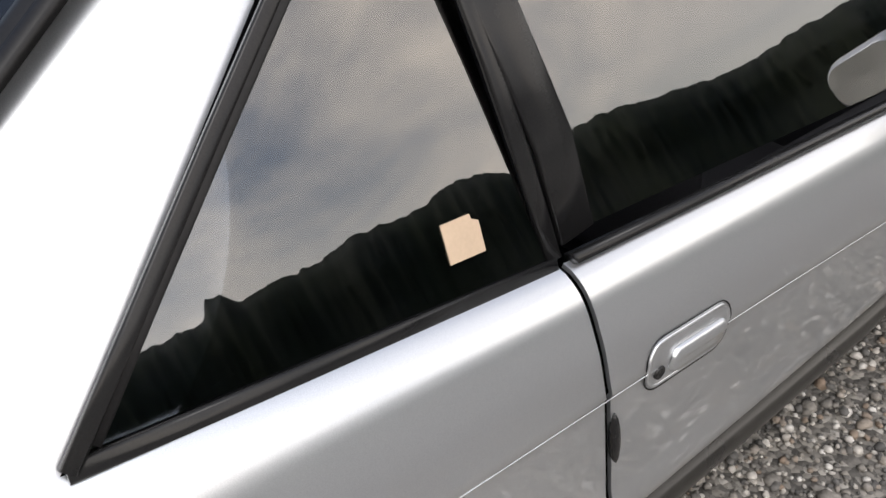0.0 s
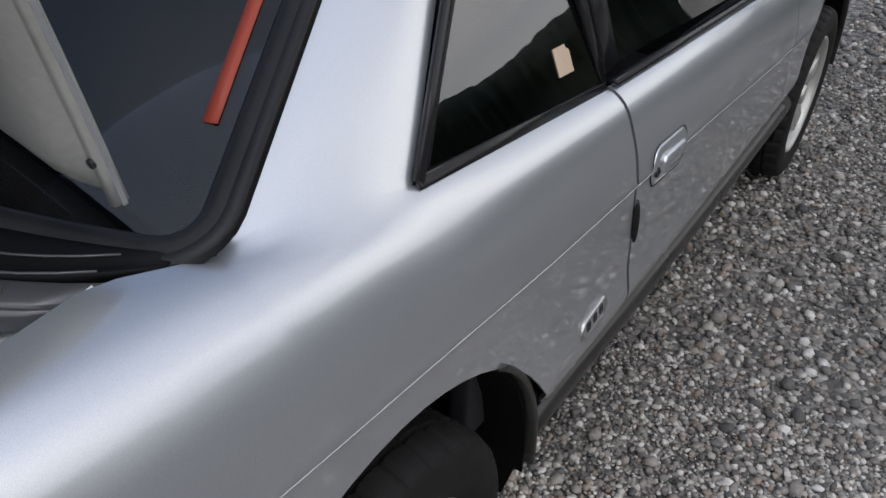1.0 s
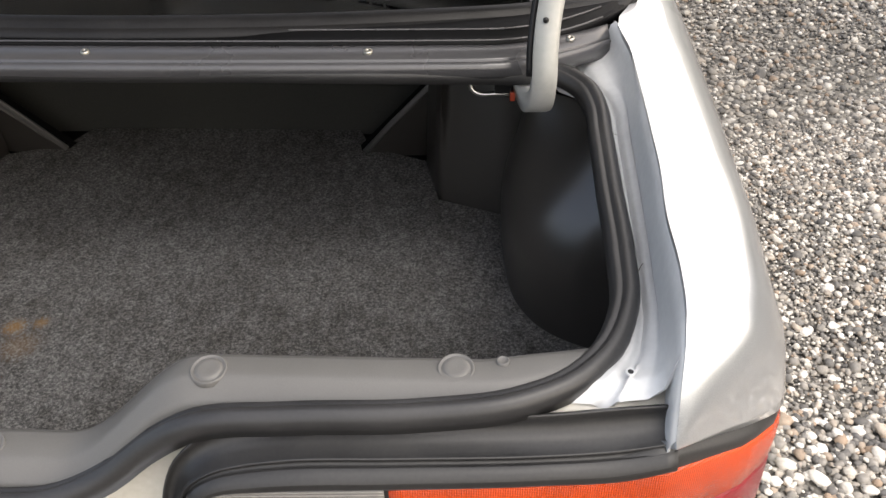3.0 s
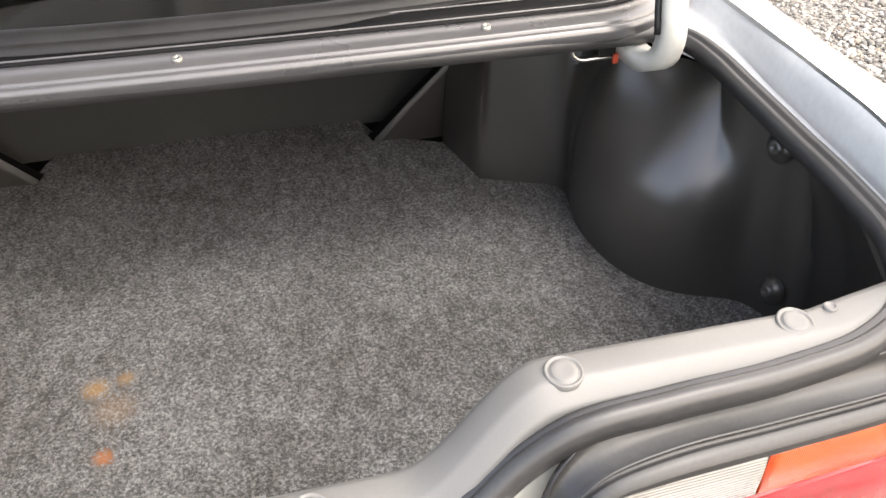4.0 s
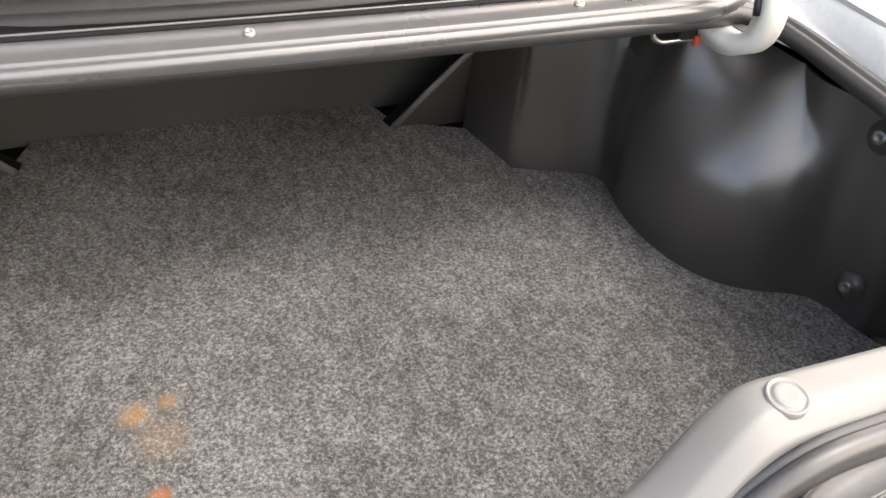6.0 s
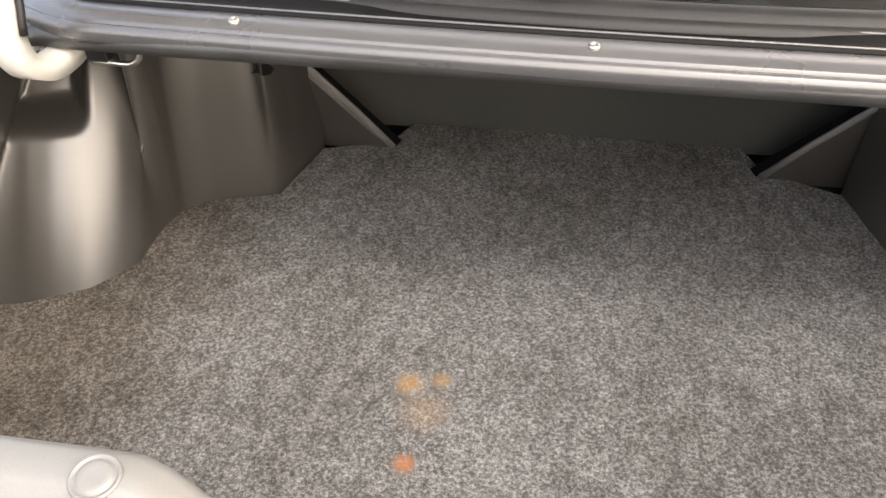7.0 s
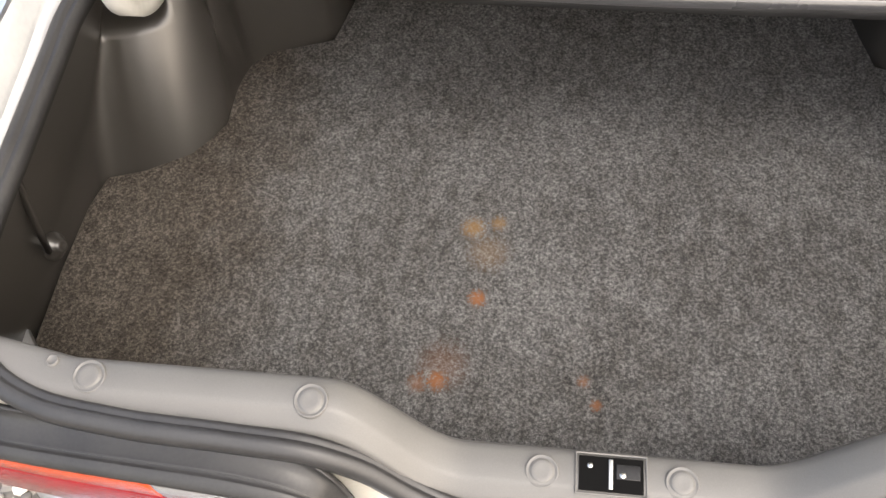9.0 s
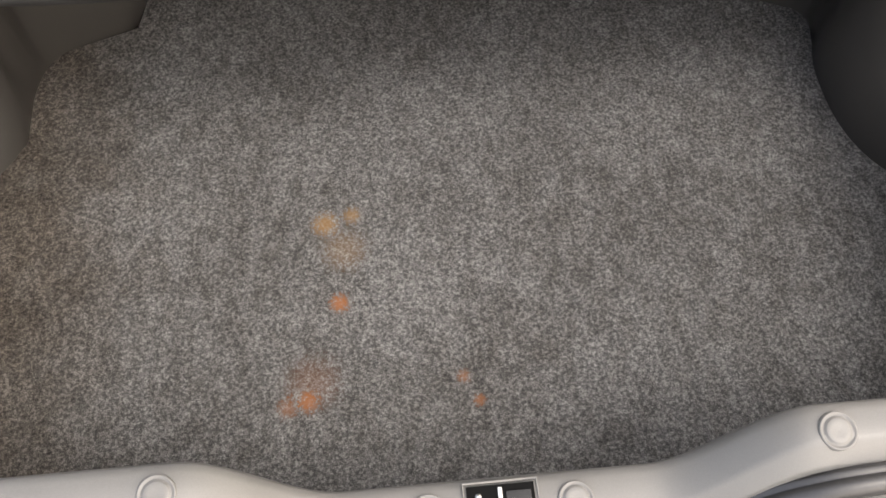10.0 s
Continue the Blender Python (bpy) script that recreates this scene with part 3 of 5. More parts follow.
for s in (1, -1):
    quarter(s)
    loft("door", flank(s, 1.8395, 3.10, "door", PAINT, car), PAINT, car, "", flip=s > 0, solid=0.006)
    loft("front_fender", flank(s, 3.106, 4.25, "front_fender", PAINT, car, axle=FRONT_AXLE), PAINT, car, "", flip=s > 0, solid=0.006)
    # black backing strip added so that the door gap reads as dark shade
    loft("door_gap_backing", [[Vector((float(np.interp(z, [0.43, 0.70, 0.80, 0.86], [0.818, 0.825, 0.802, 0.772])) * s, 1.815 + 0.16 * (0.876 - z) + d, z)) for d in (-0.02, 0.05)] for z in np.linspace(0.858, 0.43, 10)], BLACKOUT, car, "black backing strip added behind the door gap", solid=0.004)
    # rocker under the doors
    prof = [(0.824, 0.430), (0.828, 0.416), (0.830, 0.408), (0.840, 0.402), (0.8465, 0.392), (0.848, 0.378), (0.845, 0.362), (0.836, 0.335), (0.818, 0.29), (0.79, 0.235), (0.72, 0.23), (0.72, 0.42)]
    rows = []
    for y in np.linspace(1.573, 3.30, 24):
        k = 0.006 * math.sin((y - 1.573) * 1.7)
        rows.append([Vector(((x + k) * s, y, z + (0.02 if y < 1.6 and z < 0.3 else 0))) for x, z in prof])
    loft("rocker_trim", rows, ROCKER, car, "dark grey plastic rocker trim with dust", flip=s > 0, close_u=True, caps=True)
    sweep("rocker_gap", [Vector((s * (table(y, *TC)[4] - 0.010), y, 0.421)) for y in np.linspace(1.57, 3.25, 20)], ring(0.005, 6), BLACKOUT, car, "black gap under the door")


def wheel(y, s):
    hub = new("wheel")
    hub.parent = car
    c = Vector((0.765 * s, y, AXLE_Z))
    ax = (s, 0, 0)
    prof = [(0.20, -0.09), (0.225, -0.095), (0.27, -0.10), (0.292, -0.085), (0.299, -0.062), (0.301, -0.034), (0.293, -0.032), (0.293, -0.026), (0.302, -0.024), (0.302, -0.004), (0.294, -0.002), (0.294, 0.004), (0.302, 0.006), (0.302, 0.024), (0.293, 0.026), (0.293, 0.031), (0.301, 0.033), (0.299, 0.055), (0.292, 0.072), (0.284, 0.079), (0.27, 0.085), (0.245, 0.087), (0.225, 0.083), (0.202, 0.070), (0.198, 0.05)]
    rows = []
    for r, a in prof:
        row = []
        for k in range(180):
            ang = 2 * math.pi * k / 180
            notch = 0.007 if r > 0.285 and (k + (2 if a > 0 else 0)) % 5 == 0 else 0.0
            row.append(c + Vector((s * a, (r - notch) * math.cos(ang), (r - notch) * math.sin(ang))))
        rows.append(row)
    tyre = loft("tyre", rows, TYRE, hub, "black tyre with dusty sidewall", close_u=True, flip=s < 0)
    crisp = tyre.modifiers.new("crisp_edges", "EDGE_SPLIT")
    crisp.split_angle = radians(30)
    rows = []
    lathe("rim", [(0.200, 0.05), (0.206, 0.073), (0.202, 0.078), (0.196, 0.076), (0.188, 0.064), (0.185, 0.045)], c, ax, ALLOY, hub, "silver alloy rim", 48)
    lathe("rim_barrel", [(0.185, 0.045), (0.181, 0.0), (0.178, -0.07), (0.172, -0.075)], c, ax, ROCKER, hub, "dirty dark inside of the rim", 48)
    lathe("brake_disc", [(0.176, -0.060), (0.12, -0.055), (0.11, -0.03), (0.0, -0.03)], c, ax, ROCKER, hub, "dark brake disc behind the spokes", 32)
    for k in range(5):
        a = 2 * math.pi * k / 5 + 0.35
        bm = bmesh.new()
        ring_rows = []
        for r, w, d, t in ((0.02, 0.05, 0.040, 0.03), (0.06, 0.062, 0.050, 0.03), (0.11, 0.062, 0.058, 0.028), (0.155, 0.070, 0.062, 0.026), (0.190, 0.092, 0.060, 0.026)):
            ring_rows.append([c + Vector((s * (d + zz), math.cos(a) * r - math.sin(a) * ww, math.sin(a) * r + math.cos(a) * ww)) for ww, zz in ((-w / 2, -t), (-w / 2, -0.006), (-w / 2 + 0.008, 0), (w / 2 - 0.008, 0), (w / 2, -0.006), (w / 2, -t))])
        loft("spoke", ring_rows, ALLOY, hub, "", close_u=True, caps=True, flip=s < 0)
    lathe("centre_cap", [(0.034, 0.045), (0.034, 0.066), (0.028, 0.070), (0.0, 0.071)], c, ax, ALLOY, hub, "", 20)
    # wheel well
    rows = []
    for k in range(17):
        a = math.pi * k / 16
        rows.append([Vector((x * s, y + (ARCH_R + 0.002) * math.cos(a), AXLE_Z - 0.03 + (ARCH_R + 0.03) * math.sin(a))) for x in (0.60, 0.832)])
    loft("wheel_well", rows, BLACKOUT, car, "", solid=0.004)
    fan = [Vector((0.655 * s, y, 0.12))] + [Vector((0.655 * s, y + (ARCH_R + 0.03) * math.cos(math.pi * k / 16), AXLE_Z - 0.03 + (ARCH_R + 0.03) * math.sin(math.pi * k / 16))) for k in range(17)]
    fan = [Vector((0.655 * s, y + 0.425, 0.12))] + fan[1:] + [Vector((0.655 * s, y - 0.425, 0.12))]
    link_mesh("inner_well", fan, [tuple(range(len(fan)))], BLACKOUT, car, "", False, 0.004)
    lip = [Vector((s * 0.836, y + (ARCH_R + 0.006) * math.cos(radians(a)), AXLE_Z + (ARCH_R + 0.006) * math.sin(radians(a)))) for a in range(0, 58, 4)]
    sweep("arch_lip", lip, rounded(0.012, 0.028, 0.004, 2), ROCKER, car, "muddy black arch lip", up=(s, 0, 0))
    for d in (-1, 1):
        wall = [Vector((x * s, y + d * (ARCH_R + 0.003), z)) for x, z in ((0.60, 0.30), (0.825, 0.30), (0.80, 0.20), (0.60, 0.14))]
        link_mesh("well_end", wall, [(0, 1, 2, 3)], BLACKOUT, car, "", False, 0.004)
    return hub


for s in (1, -1):
    for y in (REAR_AXLE, FRONT_AXLE):
        wheel(y, s)


# roof, windows and cabin
def lerp(a, b, t):
    return Vector(a) + (Vector(b) - Vector(a)) * t


def window_base(x):
    """Lower edge of the rear window's rubber over x."""
    a = abs(x)
    return Vector((x, 0.890 + 0.245 * a * a + 0.10 * max(a - 0.55, 0), 0.958 - 0.045 * a * a))


rows = []
for k in range(13):
    t = k / 12
    row = []
    for j in range(25):
        x = -1 + 2 * j / 24
        b = window_base(0.698 * x)
        b.z += 0.008
        b.y += 0.012 * abs(x) ** 3
        top = Vector((0.505 * x, 1.585 - 0.02 * x * x, 1.30 + 0.012 * (1 - x * x)))
        p = lerp(b, top, t)
        p.z += 0.035 * (1 - x * x) * math.sin(math.pi * t)
        row.append(p)
    rows.append(row)
rear_glass = loft("rear_window", rows, REAR_GLASS, car, "dark tinted rear window with heater wires", solid=0.004)
rear_glass.visible_shadow = False
RG = rows


def glass_at(u, t, lift=0.0):
    """A place on the rear window, u across from -1 to 1, t up from 0 to 1."""
    i, j = min(int(t * 12), 11), min(int((u + 1) * 12), 23)
    ft, fu = t * 12 - i, (u + 1) * 12 - j
    a = lerp(RG[i][j], RG[i][j + 1], fu)
    b = lerp(RG[i + 1][j], RG[i + 1][j + 1], fu)
    p = lerp(a, b, ft)
    p.z += lift
    return p


# rubber surround of the rear window and the black band printed on the glass inside it
corner_loop = rounded(1.30, 0.55, 0.038, 6)
loop, band = [], []
for (x0, y0), (x1, y1) in zip(corner_loop, corner_loop[1:] + corner_loop[:1]):
    steps = max(int(math.hypot(x1 - x0, y1 - y0) / 0.03), 1)
    for k in range(steps):
        f = k / steps
        u, v = (x0 + (x1 - x0) * f) / 0.65, 0.5 + (y0 + (y1 - y0) * f) / 0.55
        u, v = max(min(u, 1), -1), max(min(v, 0.999), 0)
        loop.append(glass_at(u, v, 0.002))
        ins = 1 - 0.035 / 0.65
        band.append([glass_at(u * 0.995, 0.5 + (v - 0.5) * 0.99, -0.0065), glass_at(u * ins, 0.5 + (v - 0.5) * 0.91, -0.0065)])
sweep("rear_window_rubber", loop, [(-0.008, -0.003), (-0.0075, 0.0022), (-0.005, 0.0045), (-0.001, 0.0065), (0.008, 0.0065), (0.014, 0.003), (0.016, 0.0025), (0.018, 0.0032), (0.026, -0.001), (0.032, -0.009)], RUBBER, rear_glass, "black rubber window surround", closed=True, up=(0, -0.44, 0.9))
loft("glass_edge_band", band + band[:1], FRIT, rear_glass, "black band along the glass edge", solid=0.001)
for k in range(9):
    t = 0.10 + 0.09 * k
    sweep("heater_wire", [glass_at(-0.86 + 1.72 * j / 16, t, -0.007) for j in range(17)], ring(0.0006, 4), ORANGE_TRIM, rear_glass, "thin red heater wire")
for s in (1, -1):
    sweep("tape_strip", [glass_at(s * (0.955 - 0.003 * j), 0.20 + 0.07 * j, 0.0012) for j in range(11)], [(-0.008, -0.0003), (0.008, -0.0003), (0.008, 0.0003), (-0.008, 0.0003)], ORANGE_TRIM, rear_glass, "orange strip along the glass edge")

rows = []
for k in range(9):
    y = 1.57 + 0.95 * k / 8
    rows.append([Vector((0.515 * x * (1.06 if 0 < k < 8 else 1.0), y - 0.03 * x * x, 1.305 + 0.03 * math.sin(math.pi * min(1, 0.15 + k / 8)) * (1 - 0.6 * x * x) + 0.01 * (1 - x * x))) for x in np.linspace(-1, 1, 15)])
loft("roof", rows, PAINT, car, "", solid=0.01)


def side_glass(name, quad, s, label, parent):
    a, b, c, d = [Vector((p[0] * s, p[1], p[2])) for p in quad]
    rows = []
    for i in range(7):
        t = i / 6
        rows.append([lerp(lerp(a, b, j / 8), lerp(d, c, j / 8), t) for j in range(9)])
    ob = loft(name, rows, GLASS, parent, label, flip=s > 0, solid=0.004)
    ob.visible_shadow = False
    return ob


def flat_bar(name, pts, w, h, mat, parent, label="", up=(0, 0, 1)):
    return sweep(name, pts, rounded(w, h, min(w, h) * 0.3, 2), mat, parent, label, up=up)


for s in (1, -1):
    out = (s, 0, 0.5)
    Q = [(0.758, 1.322, 0.932), (0.7665, 1.815, 0.888), (0.5905, 1.765, 1.27), (0.593, 1.665, 1.27)]
    qg = side_glass("quarter_window", Q, s, "tinted quarter window with a tan sticker inside", car)
    ctr = lambda p: Vector((p[0] * s, p[1], p[2]))
    flat_bar("lower_trim", [ctr((0.763, 1.302, 0.925)), ctr((0.766, 1.5, 0.907)), ctr((0.770, 1.828, 0.878))], 0.017, 0.010, TRIM, qg, "glossy black window trim", up=out)
    flat_bar("rear_trim", [ctr((0.764, 1.303, 0.926)), ctr((0.725, 1.385, 1.00)), ctr((0.674, 1.493, 1.10)), ctr((0.627, 1.60, 1.20)), ctr((0.588, 1.70, 1.29))], 0.015, 0.010, TRIM, qg, "glossy black window trim", up=out)
    flat_bar("window_band", [ctr((0.757, 1.327, 0.933)), ctr((0.723, 1.397, 0.998)), ctr((0.674, 1.505, 1.098)), ctr((0.628, 1.612, 1.198)), ctr((0.587, 1.712, 1.288))], 0.011, 0.006, RUBBER, qg, "dark matt band inside the trim", up=out)
    flat_bar("front_trim", [ctr((0.766, 1.829, 0.882)), ctr((0.722, 1.812, 1.0)), ctr((0.682, 1.795, 1.10)), ctr((0.61, 1.76, 1.28))], 0.022, 0.009, TRIM, qg, "glossy black window trim", up=out)
    st = [(0.7325, 1.690, 0.968), (0.7325, 1.736, 0.966), (0.7455, 1.737, 0.928), (0.7455, 1.690, 0.930)]
    if s > 0:
        notch = [st[0], (0.7325, 1.728, 0.967), (0.7335, 1.729, 0.962), (0.734, 1.7375, 0.958), st[2], st[3]]
        v = [Vector((0.7627 - 0.463 * (z - 0.897) + 0.0042, y, z)) for x, y, z in notch]
        link_mesh("sticker", v, [tuple(range(6))], TAN, qg, "tan paper sticker with a torn corner", False, 0.001)
    D = [(0.755, 1.895, 0.895), (0.757, 2.95, 0.835), (0.568, 2.35, 1.27), (0.592, 1.80, 1.27)]
    dg = side_glass("door_window", D, s, "tinted door window", car)
    flat_bar("belt_trim", [ctr((0.774, 1.850, 0.879)), ctr((0.776, 2.2, 0.861)), ctr((0.774, 2.6, 0.839)), ctr((0.770, 3.0, 0.814))], 0.013, 0.022, TRIM, dg, "black rubber belt trim", up=out)
    flat_bar("pillar_trim", [ctr((0.758, 1.872, 0.895)), ctr((0.722, 1.86, 1.0)), ctr((0.682, 1.83, 1.10)), ctr((0.605, 1.78, 1.28))], 0.058, 0.012, TRIM, dg, "glossy black pillar trim", up=out)
    # windscreen pillar
    flat_bar("windscreen_pillar", [ctr((0.755, 3.05, 0.82)), ctr((0.66, 2.7, 1.07)), ctr((0.545, 2.4, 1.31))], 0.06, 0.04, PAINT, car, up=out)

# windscreen and bonnet
rows = [[lerp(Vector((0.735 * x, 3.08 + 0.10 * (1 - x * x), 0.83)), Vector((0.54 * x, 2.40 + 0.06 * (1 - x * x), 1.315)), t) for x in np.linspace(-1, 1, 13)] for t in np.linspace(0, 1, 5)]
ws = loft("windscreen", rows, GLASS, car, "clear windscreen", solid=0.005)
ws.visible_shadow = False
rows = [[Vector((x * (0.74 - 0.07 * t * t), 3.10 + 1.17 * t + 0.08 * (1 - x * x), 0.83 - 0.12 * t * t + 0.02 * (1 - x * x))) for x in np.linspace(-1, 1, 13)] for t in np.linspace(0, 1, 8)]
loft("bonnet", rows, PAINT, car, "", solid=0.008, flip=False)
rows = []
for a in np.linspace(-1, 1, 21):
    yy = 4.25 + 0.17 * (1 - abs(a) ** 3)
    rows.append([Vector((0.79 * a, yy - d, z)) for d, z in ((0.05, 0.70), (0.01, 0.62), (-0.03, 0.52), (-0.03, 0.42), (0.01, 0.30), (0.05, 0.22))])
loft("front_bumper", rows, TRIM, car, "black front bumper", solid=0.02)
rows = []
for a in np.linspace(-1, 1, 25):
    yy = 0.19 + 0.33 * abs(a) ** 5
    rows.append([Vector(((0.81) * a, yy + d, z)) for d, z in ((0.12, 0.60), (0.03, 0.595), (0.0, 0.57), (-0.01, 0.48), (0.0, 0.36), (0.06, 0.30), (0.16, 0.29))])
loft("rear_bumper", rows, PAINT, car, "", solid=0.01, flip=True)

# cabin shell: floor, shelf, seats


def rounded_box(name, lo, hi, mat, parent, label="", bev=0.03, tilt=0.0):
    bm = bmesh.new()
    bmesh.ops.create_cube(bm, size=1)
    size, mid = Vector(hi) - Vector(lo), (Vector(hi) + Vector(lo)) / 2
    for v in bm.verts:
        v.co = Vector((v.co.x * size.x, v.co.y * size.y, v.co.z * size.z))
    bmesh.ops.bevel(bm, geom=bm.edges[:], offset=bev, segments=3, affect="EDGES", profile=0.6)
    rot = Matrix.Rotation(tilt, 3, "X")
    for v in bm.verts:
        v.co = rot @ v.co + mid
    return part(name, bm, mat, parent, label)


rounded_box("cabin_floor", (-0.70, 1.30, 0.28), (0.70, 3.2, 0.33), DARK, car, "", 0.01)
rounded_box("parcel_shelf", (-0.62, 0.98, 0.905), (0.62, 1.45, 0.925), DARK, car, "dark parcel shelf", 0.006)
rounded_box("rear_seat_back", (-0.60, 1.40, 0.50), (0.60, 1.55, 1.0), DARK, car, "dark cloth rear seat", 0.05, 0.25)
rounded_box("rear_seat", (-0.60, 1.50, 0.36), (0.60, 2.0, 0.55), DARK, car, "dark cloth rear seat", 0.05)
for s in (1, -1):
    rounded_box("front_seat_back", (s * 0.36 - 0.24, 2.28, 0.5), (s * 0.36 + 0.24, 2.42, 1.05), DARK, car, "dark cloth front seat", 0.05, 0.2)
    rounded_box("headrest", (s * 0.36 - 0.13, 2.16, 1.06), (s * 0.36 + 0.13, 2.25, 1.22), DARK, car, "dark headrest", 0.04, 0.1)
    rounded_box("front_seat", (s * 0.36 - 0.24, 2.4, 0.4), (s * 0.36 + 0.24, 2.9, 0.58), DARK, car, "dark cloth front seat", 0.05)
    rounded_box("door_card", (s * 0.735 - 0.02, 1.50, 0.35), (s * 0.735 + 0.02, 3.1, 0.81), DARK, car, "dark door card", 0.01)
rounded_box("dashboard", (-0.70, 2.95, 0.5), (0.70, 3.15, 0.85), DARK, car, "dark dashboard", 0.05)
rounded_box("underbody", (-0.70, 0.45, 0.22), (0.70, 4.15, 0.27), BLACKOUT, car, "", 0.01)

# ---------------------------------------------------------------- the boot
FLOOR_Z = 0.580


def dip(x):
    """1 in the middle of the sill, 0 towards its ends."""
    return 1 - smooth01((abs(x) - 0.135) / 0.125)


def sill_z(x):
    return 0.884 - 0.077 * dip(x)


# carpet: a thick felt sheet cut to the outline of the floor
half_right = [(0.0, 0.36), (0.30, 0.375), (0.60, 0.40), (0.72, 0.45), (0.73, 0.56), (0.708, 0.623), (0.70, 0.684), (0.628, 0.714), (0.582, 0.747), (0.550, 0.800), (0.540, 0.86), (0.536, 0.92), (0.548, 0.99), (0.540, 1.018), (0.424, 1.065), (0.395, 1.19), (0.29, 1.235), (0.262, 1.30), (0.0, 1.302)]
half_left = [(-0.262, 1.30), (-0.29, 1.235), (-0.39, 1.20), (-0.420, 1.068), (-0.545, 1.026), (-0.556, 0.98), (-0.556, 0.886), (-0.596, 0.827), (-0.66, 0.79), (-0.712, 0.774), (-0.725, 0.72), (-0.73, 0.62), (-0.73, 0.50), (-0.66, 0.42), (-0.30, 0.375)]
outline = half_right + half_left
bm = bmesh.new()
face = bm.faces.new([bm.verts.new((x, y, FLOOR_Z)) for x, y in outline])
bmesh.ops.triangulate(bm, faces=[face])
geo = bmesh.ops.extrude_face_region(bm, geom=bm.faces[:])
for v in geo["geom"]:
    if isinstance(v, bmesh.types.BMVert):
        v.co.z -= 0.012
bmesh.ops.recalc_face_normals(bm, faces=bm.faces[:])
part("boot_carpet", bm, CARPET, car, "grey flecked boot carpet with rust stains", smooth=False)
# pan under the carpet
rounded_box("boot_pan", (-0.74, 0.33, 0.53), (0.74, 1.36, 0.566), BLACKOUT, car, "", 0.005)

# seat-back wall
rows = [[Vector((x, 1.305 + 0.02 * t + 0.003 * math.sin(x * 20), 0.57 + 0.37 * t)) for x in np.linspace(-0.72, 0.72, 25)] for t in np.linspace(0, 1, 5)]
loft("boot_front_wall", rows, BOARD, car, "dark fibre board behind the rear seat", solid=0.008, flip=True)

# gussets beside the seat back
for s in (1, -1):
    tri = [(0.283, 1.220, 0.572), (0.416, 1.224, 0.572), (0.428, 1.185, 0.74), (0.426, 1.190, 0.760)]
    link_mesh("gusset", mirrored(tri, s), [(0, 1, 2, 3) if s < 0 else (3, 2, 1, 0)], LINER, car, "dark plastic gusset", False, 0.006)
    flat_bar("gusset_edge", mirrored([(0.281, 1.217, 0.583), (0.335, 1.208, 0.648), (0.392, 1.198, 0.712), (0.43, 1.190, 0.757)], s), 0.010, 0.006, EDGE_HIGHLIGHT, car, "pale gusset edge with a painted highlight", up=(0, -1, 0.3))
    # black sheet put in for the shade in the gap behind the gusset
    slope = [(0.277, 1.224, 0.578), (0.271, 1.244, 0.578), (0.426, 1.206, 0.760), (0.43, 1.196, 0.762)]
    link_mesh("gusset_gap_shade", mirrored(slope, s), [(0, 1, 2, 3)], BLACKOUT, car, "black sheet for the shade in the gap behind the gusset", False, 0.003)


def liner_rows(bottom, shape, n):
    """Side liner: a sheet that rises from the floor outline; shape(p, f, h) gives the place at height h."""
    pts = curve_points(bottom, n)
    return [[shape(np.array(p), i / (n - 1), h) for i, p in enumerate(pts)] for h in np.linspace(0, 1, 44)]


# right liner: boxed foot by the seat, wheel bulge, flange with clips, deep pocket
RB = [(0.395, 1.20), (0.404, 1.15), (0.409, 1.125), (0.417, 1.095), (0.430, 1.073), (0.452, 1.058), (0.486, 1.042), (0.522, 1.026), (0.542, 1.006), (0.549, 0.975), (0.537, 0.93), (0.537, 0.86), (0.550, 0.80), (0.582, 0.747), (0.625, 0.716), (0.660, 0.701), (0.688, 0.684), (0.702, 0.660), (0.709, 0.630), (0.715, 0.614), (0.735, 0.606), (0.752, 0.59), (0.755, 0.54), (0.745, 0.45), (0.68, 0.38)]


def right_shape(p, f, h):
    x, y = p[0], p[1]
    z = FLOOR_Z - 0.01 + h * 0.296
    ox = oy = 0.0
    dome = smooth01((0.712 - x) / 0.06) * smooth01((1.005 - y) / 0.03)
    if dome > 0:
        # a dome that closes towards its top, with a soft hollow for the lid's hinge
        k = 0.90 * (max(h - 0.40, 0) / 0.60) ** 1.9
        back = 1 - 0.72 * smooth01((y - 0.79) / 0.13)
        flange = max(0.690 - 0.028 * h - x, 0)
        ox, oy = flange * k * back, (0.93 - y) * k * dome * 0.45
        ox -= 0.010 * dome * math.sin(math.pi * min(h / 0.8, 1))
    if y >= 1.0 and x < 0.56:
        ox += 0.012 * h
        oy = 0.045 * h * smooth01((1.085 - y) / 0.02)
        if h > 0.80:
            t = (h - 0.80) / 0.20
            oy += 0.05 * t * t
    if x > 0.63 and y > 0.61:
        lean = smooth01((x - 0.62) / 0.085)
        ox += (-0.022 * h - ox) * lean
        oy += (0.03 * h - oy) * lean
    elif y <= 0.61:
        ox = -(x - 0.64) * 0.8 * h * h
    return Vector((x + ox, y + oy, z))


loft("boot_side_liner", liner_rows(RB, right_shape, 170), LINER, car, "moulded black plastic boot liner over the wheel arch", solid=0.004, flip=False)

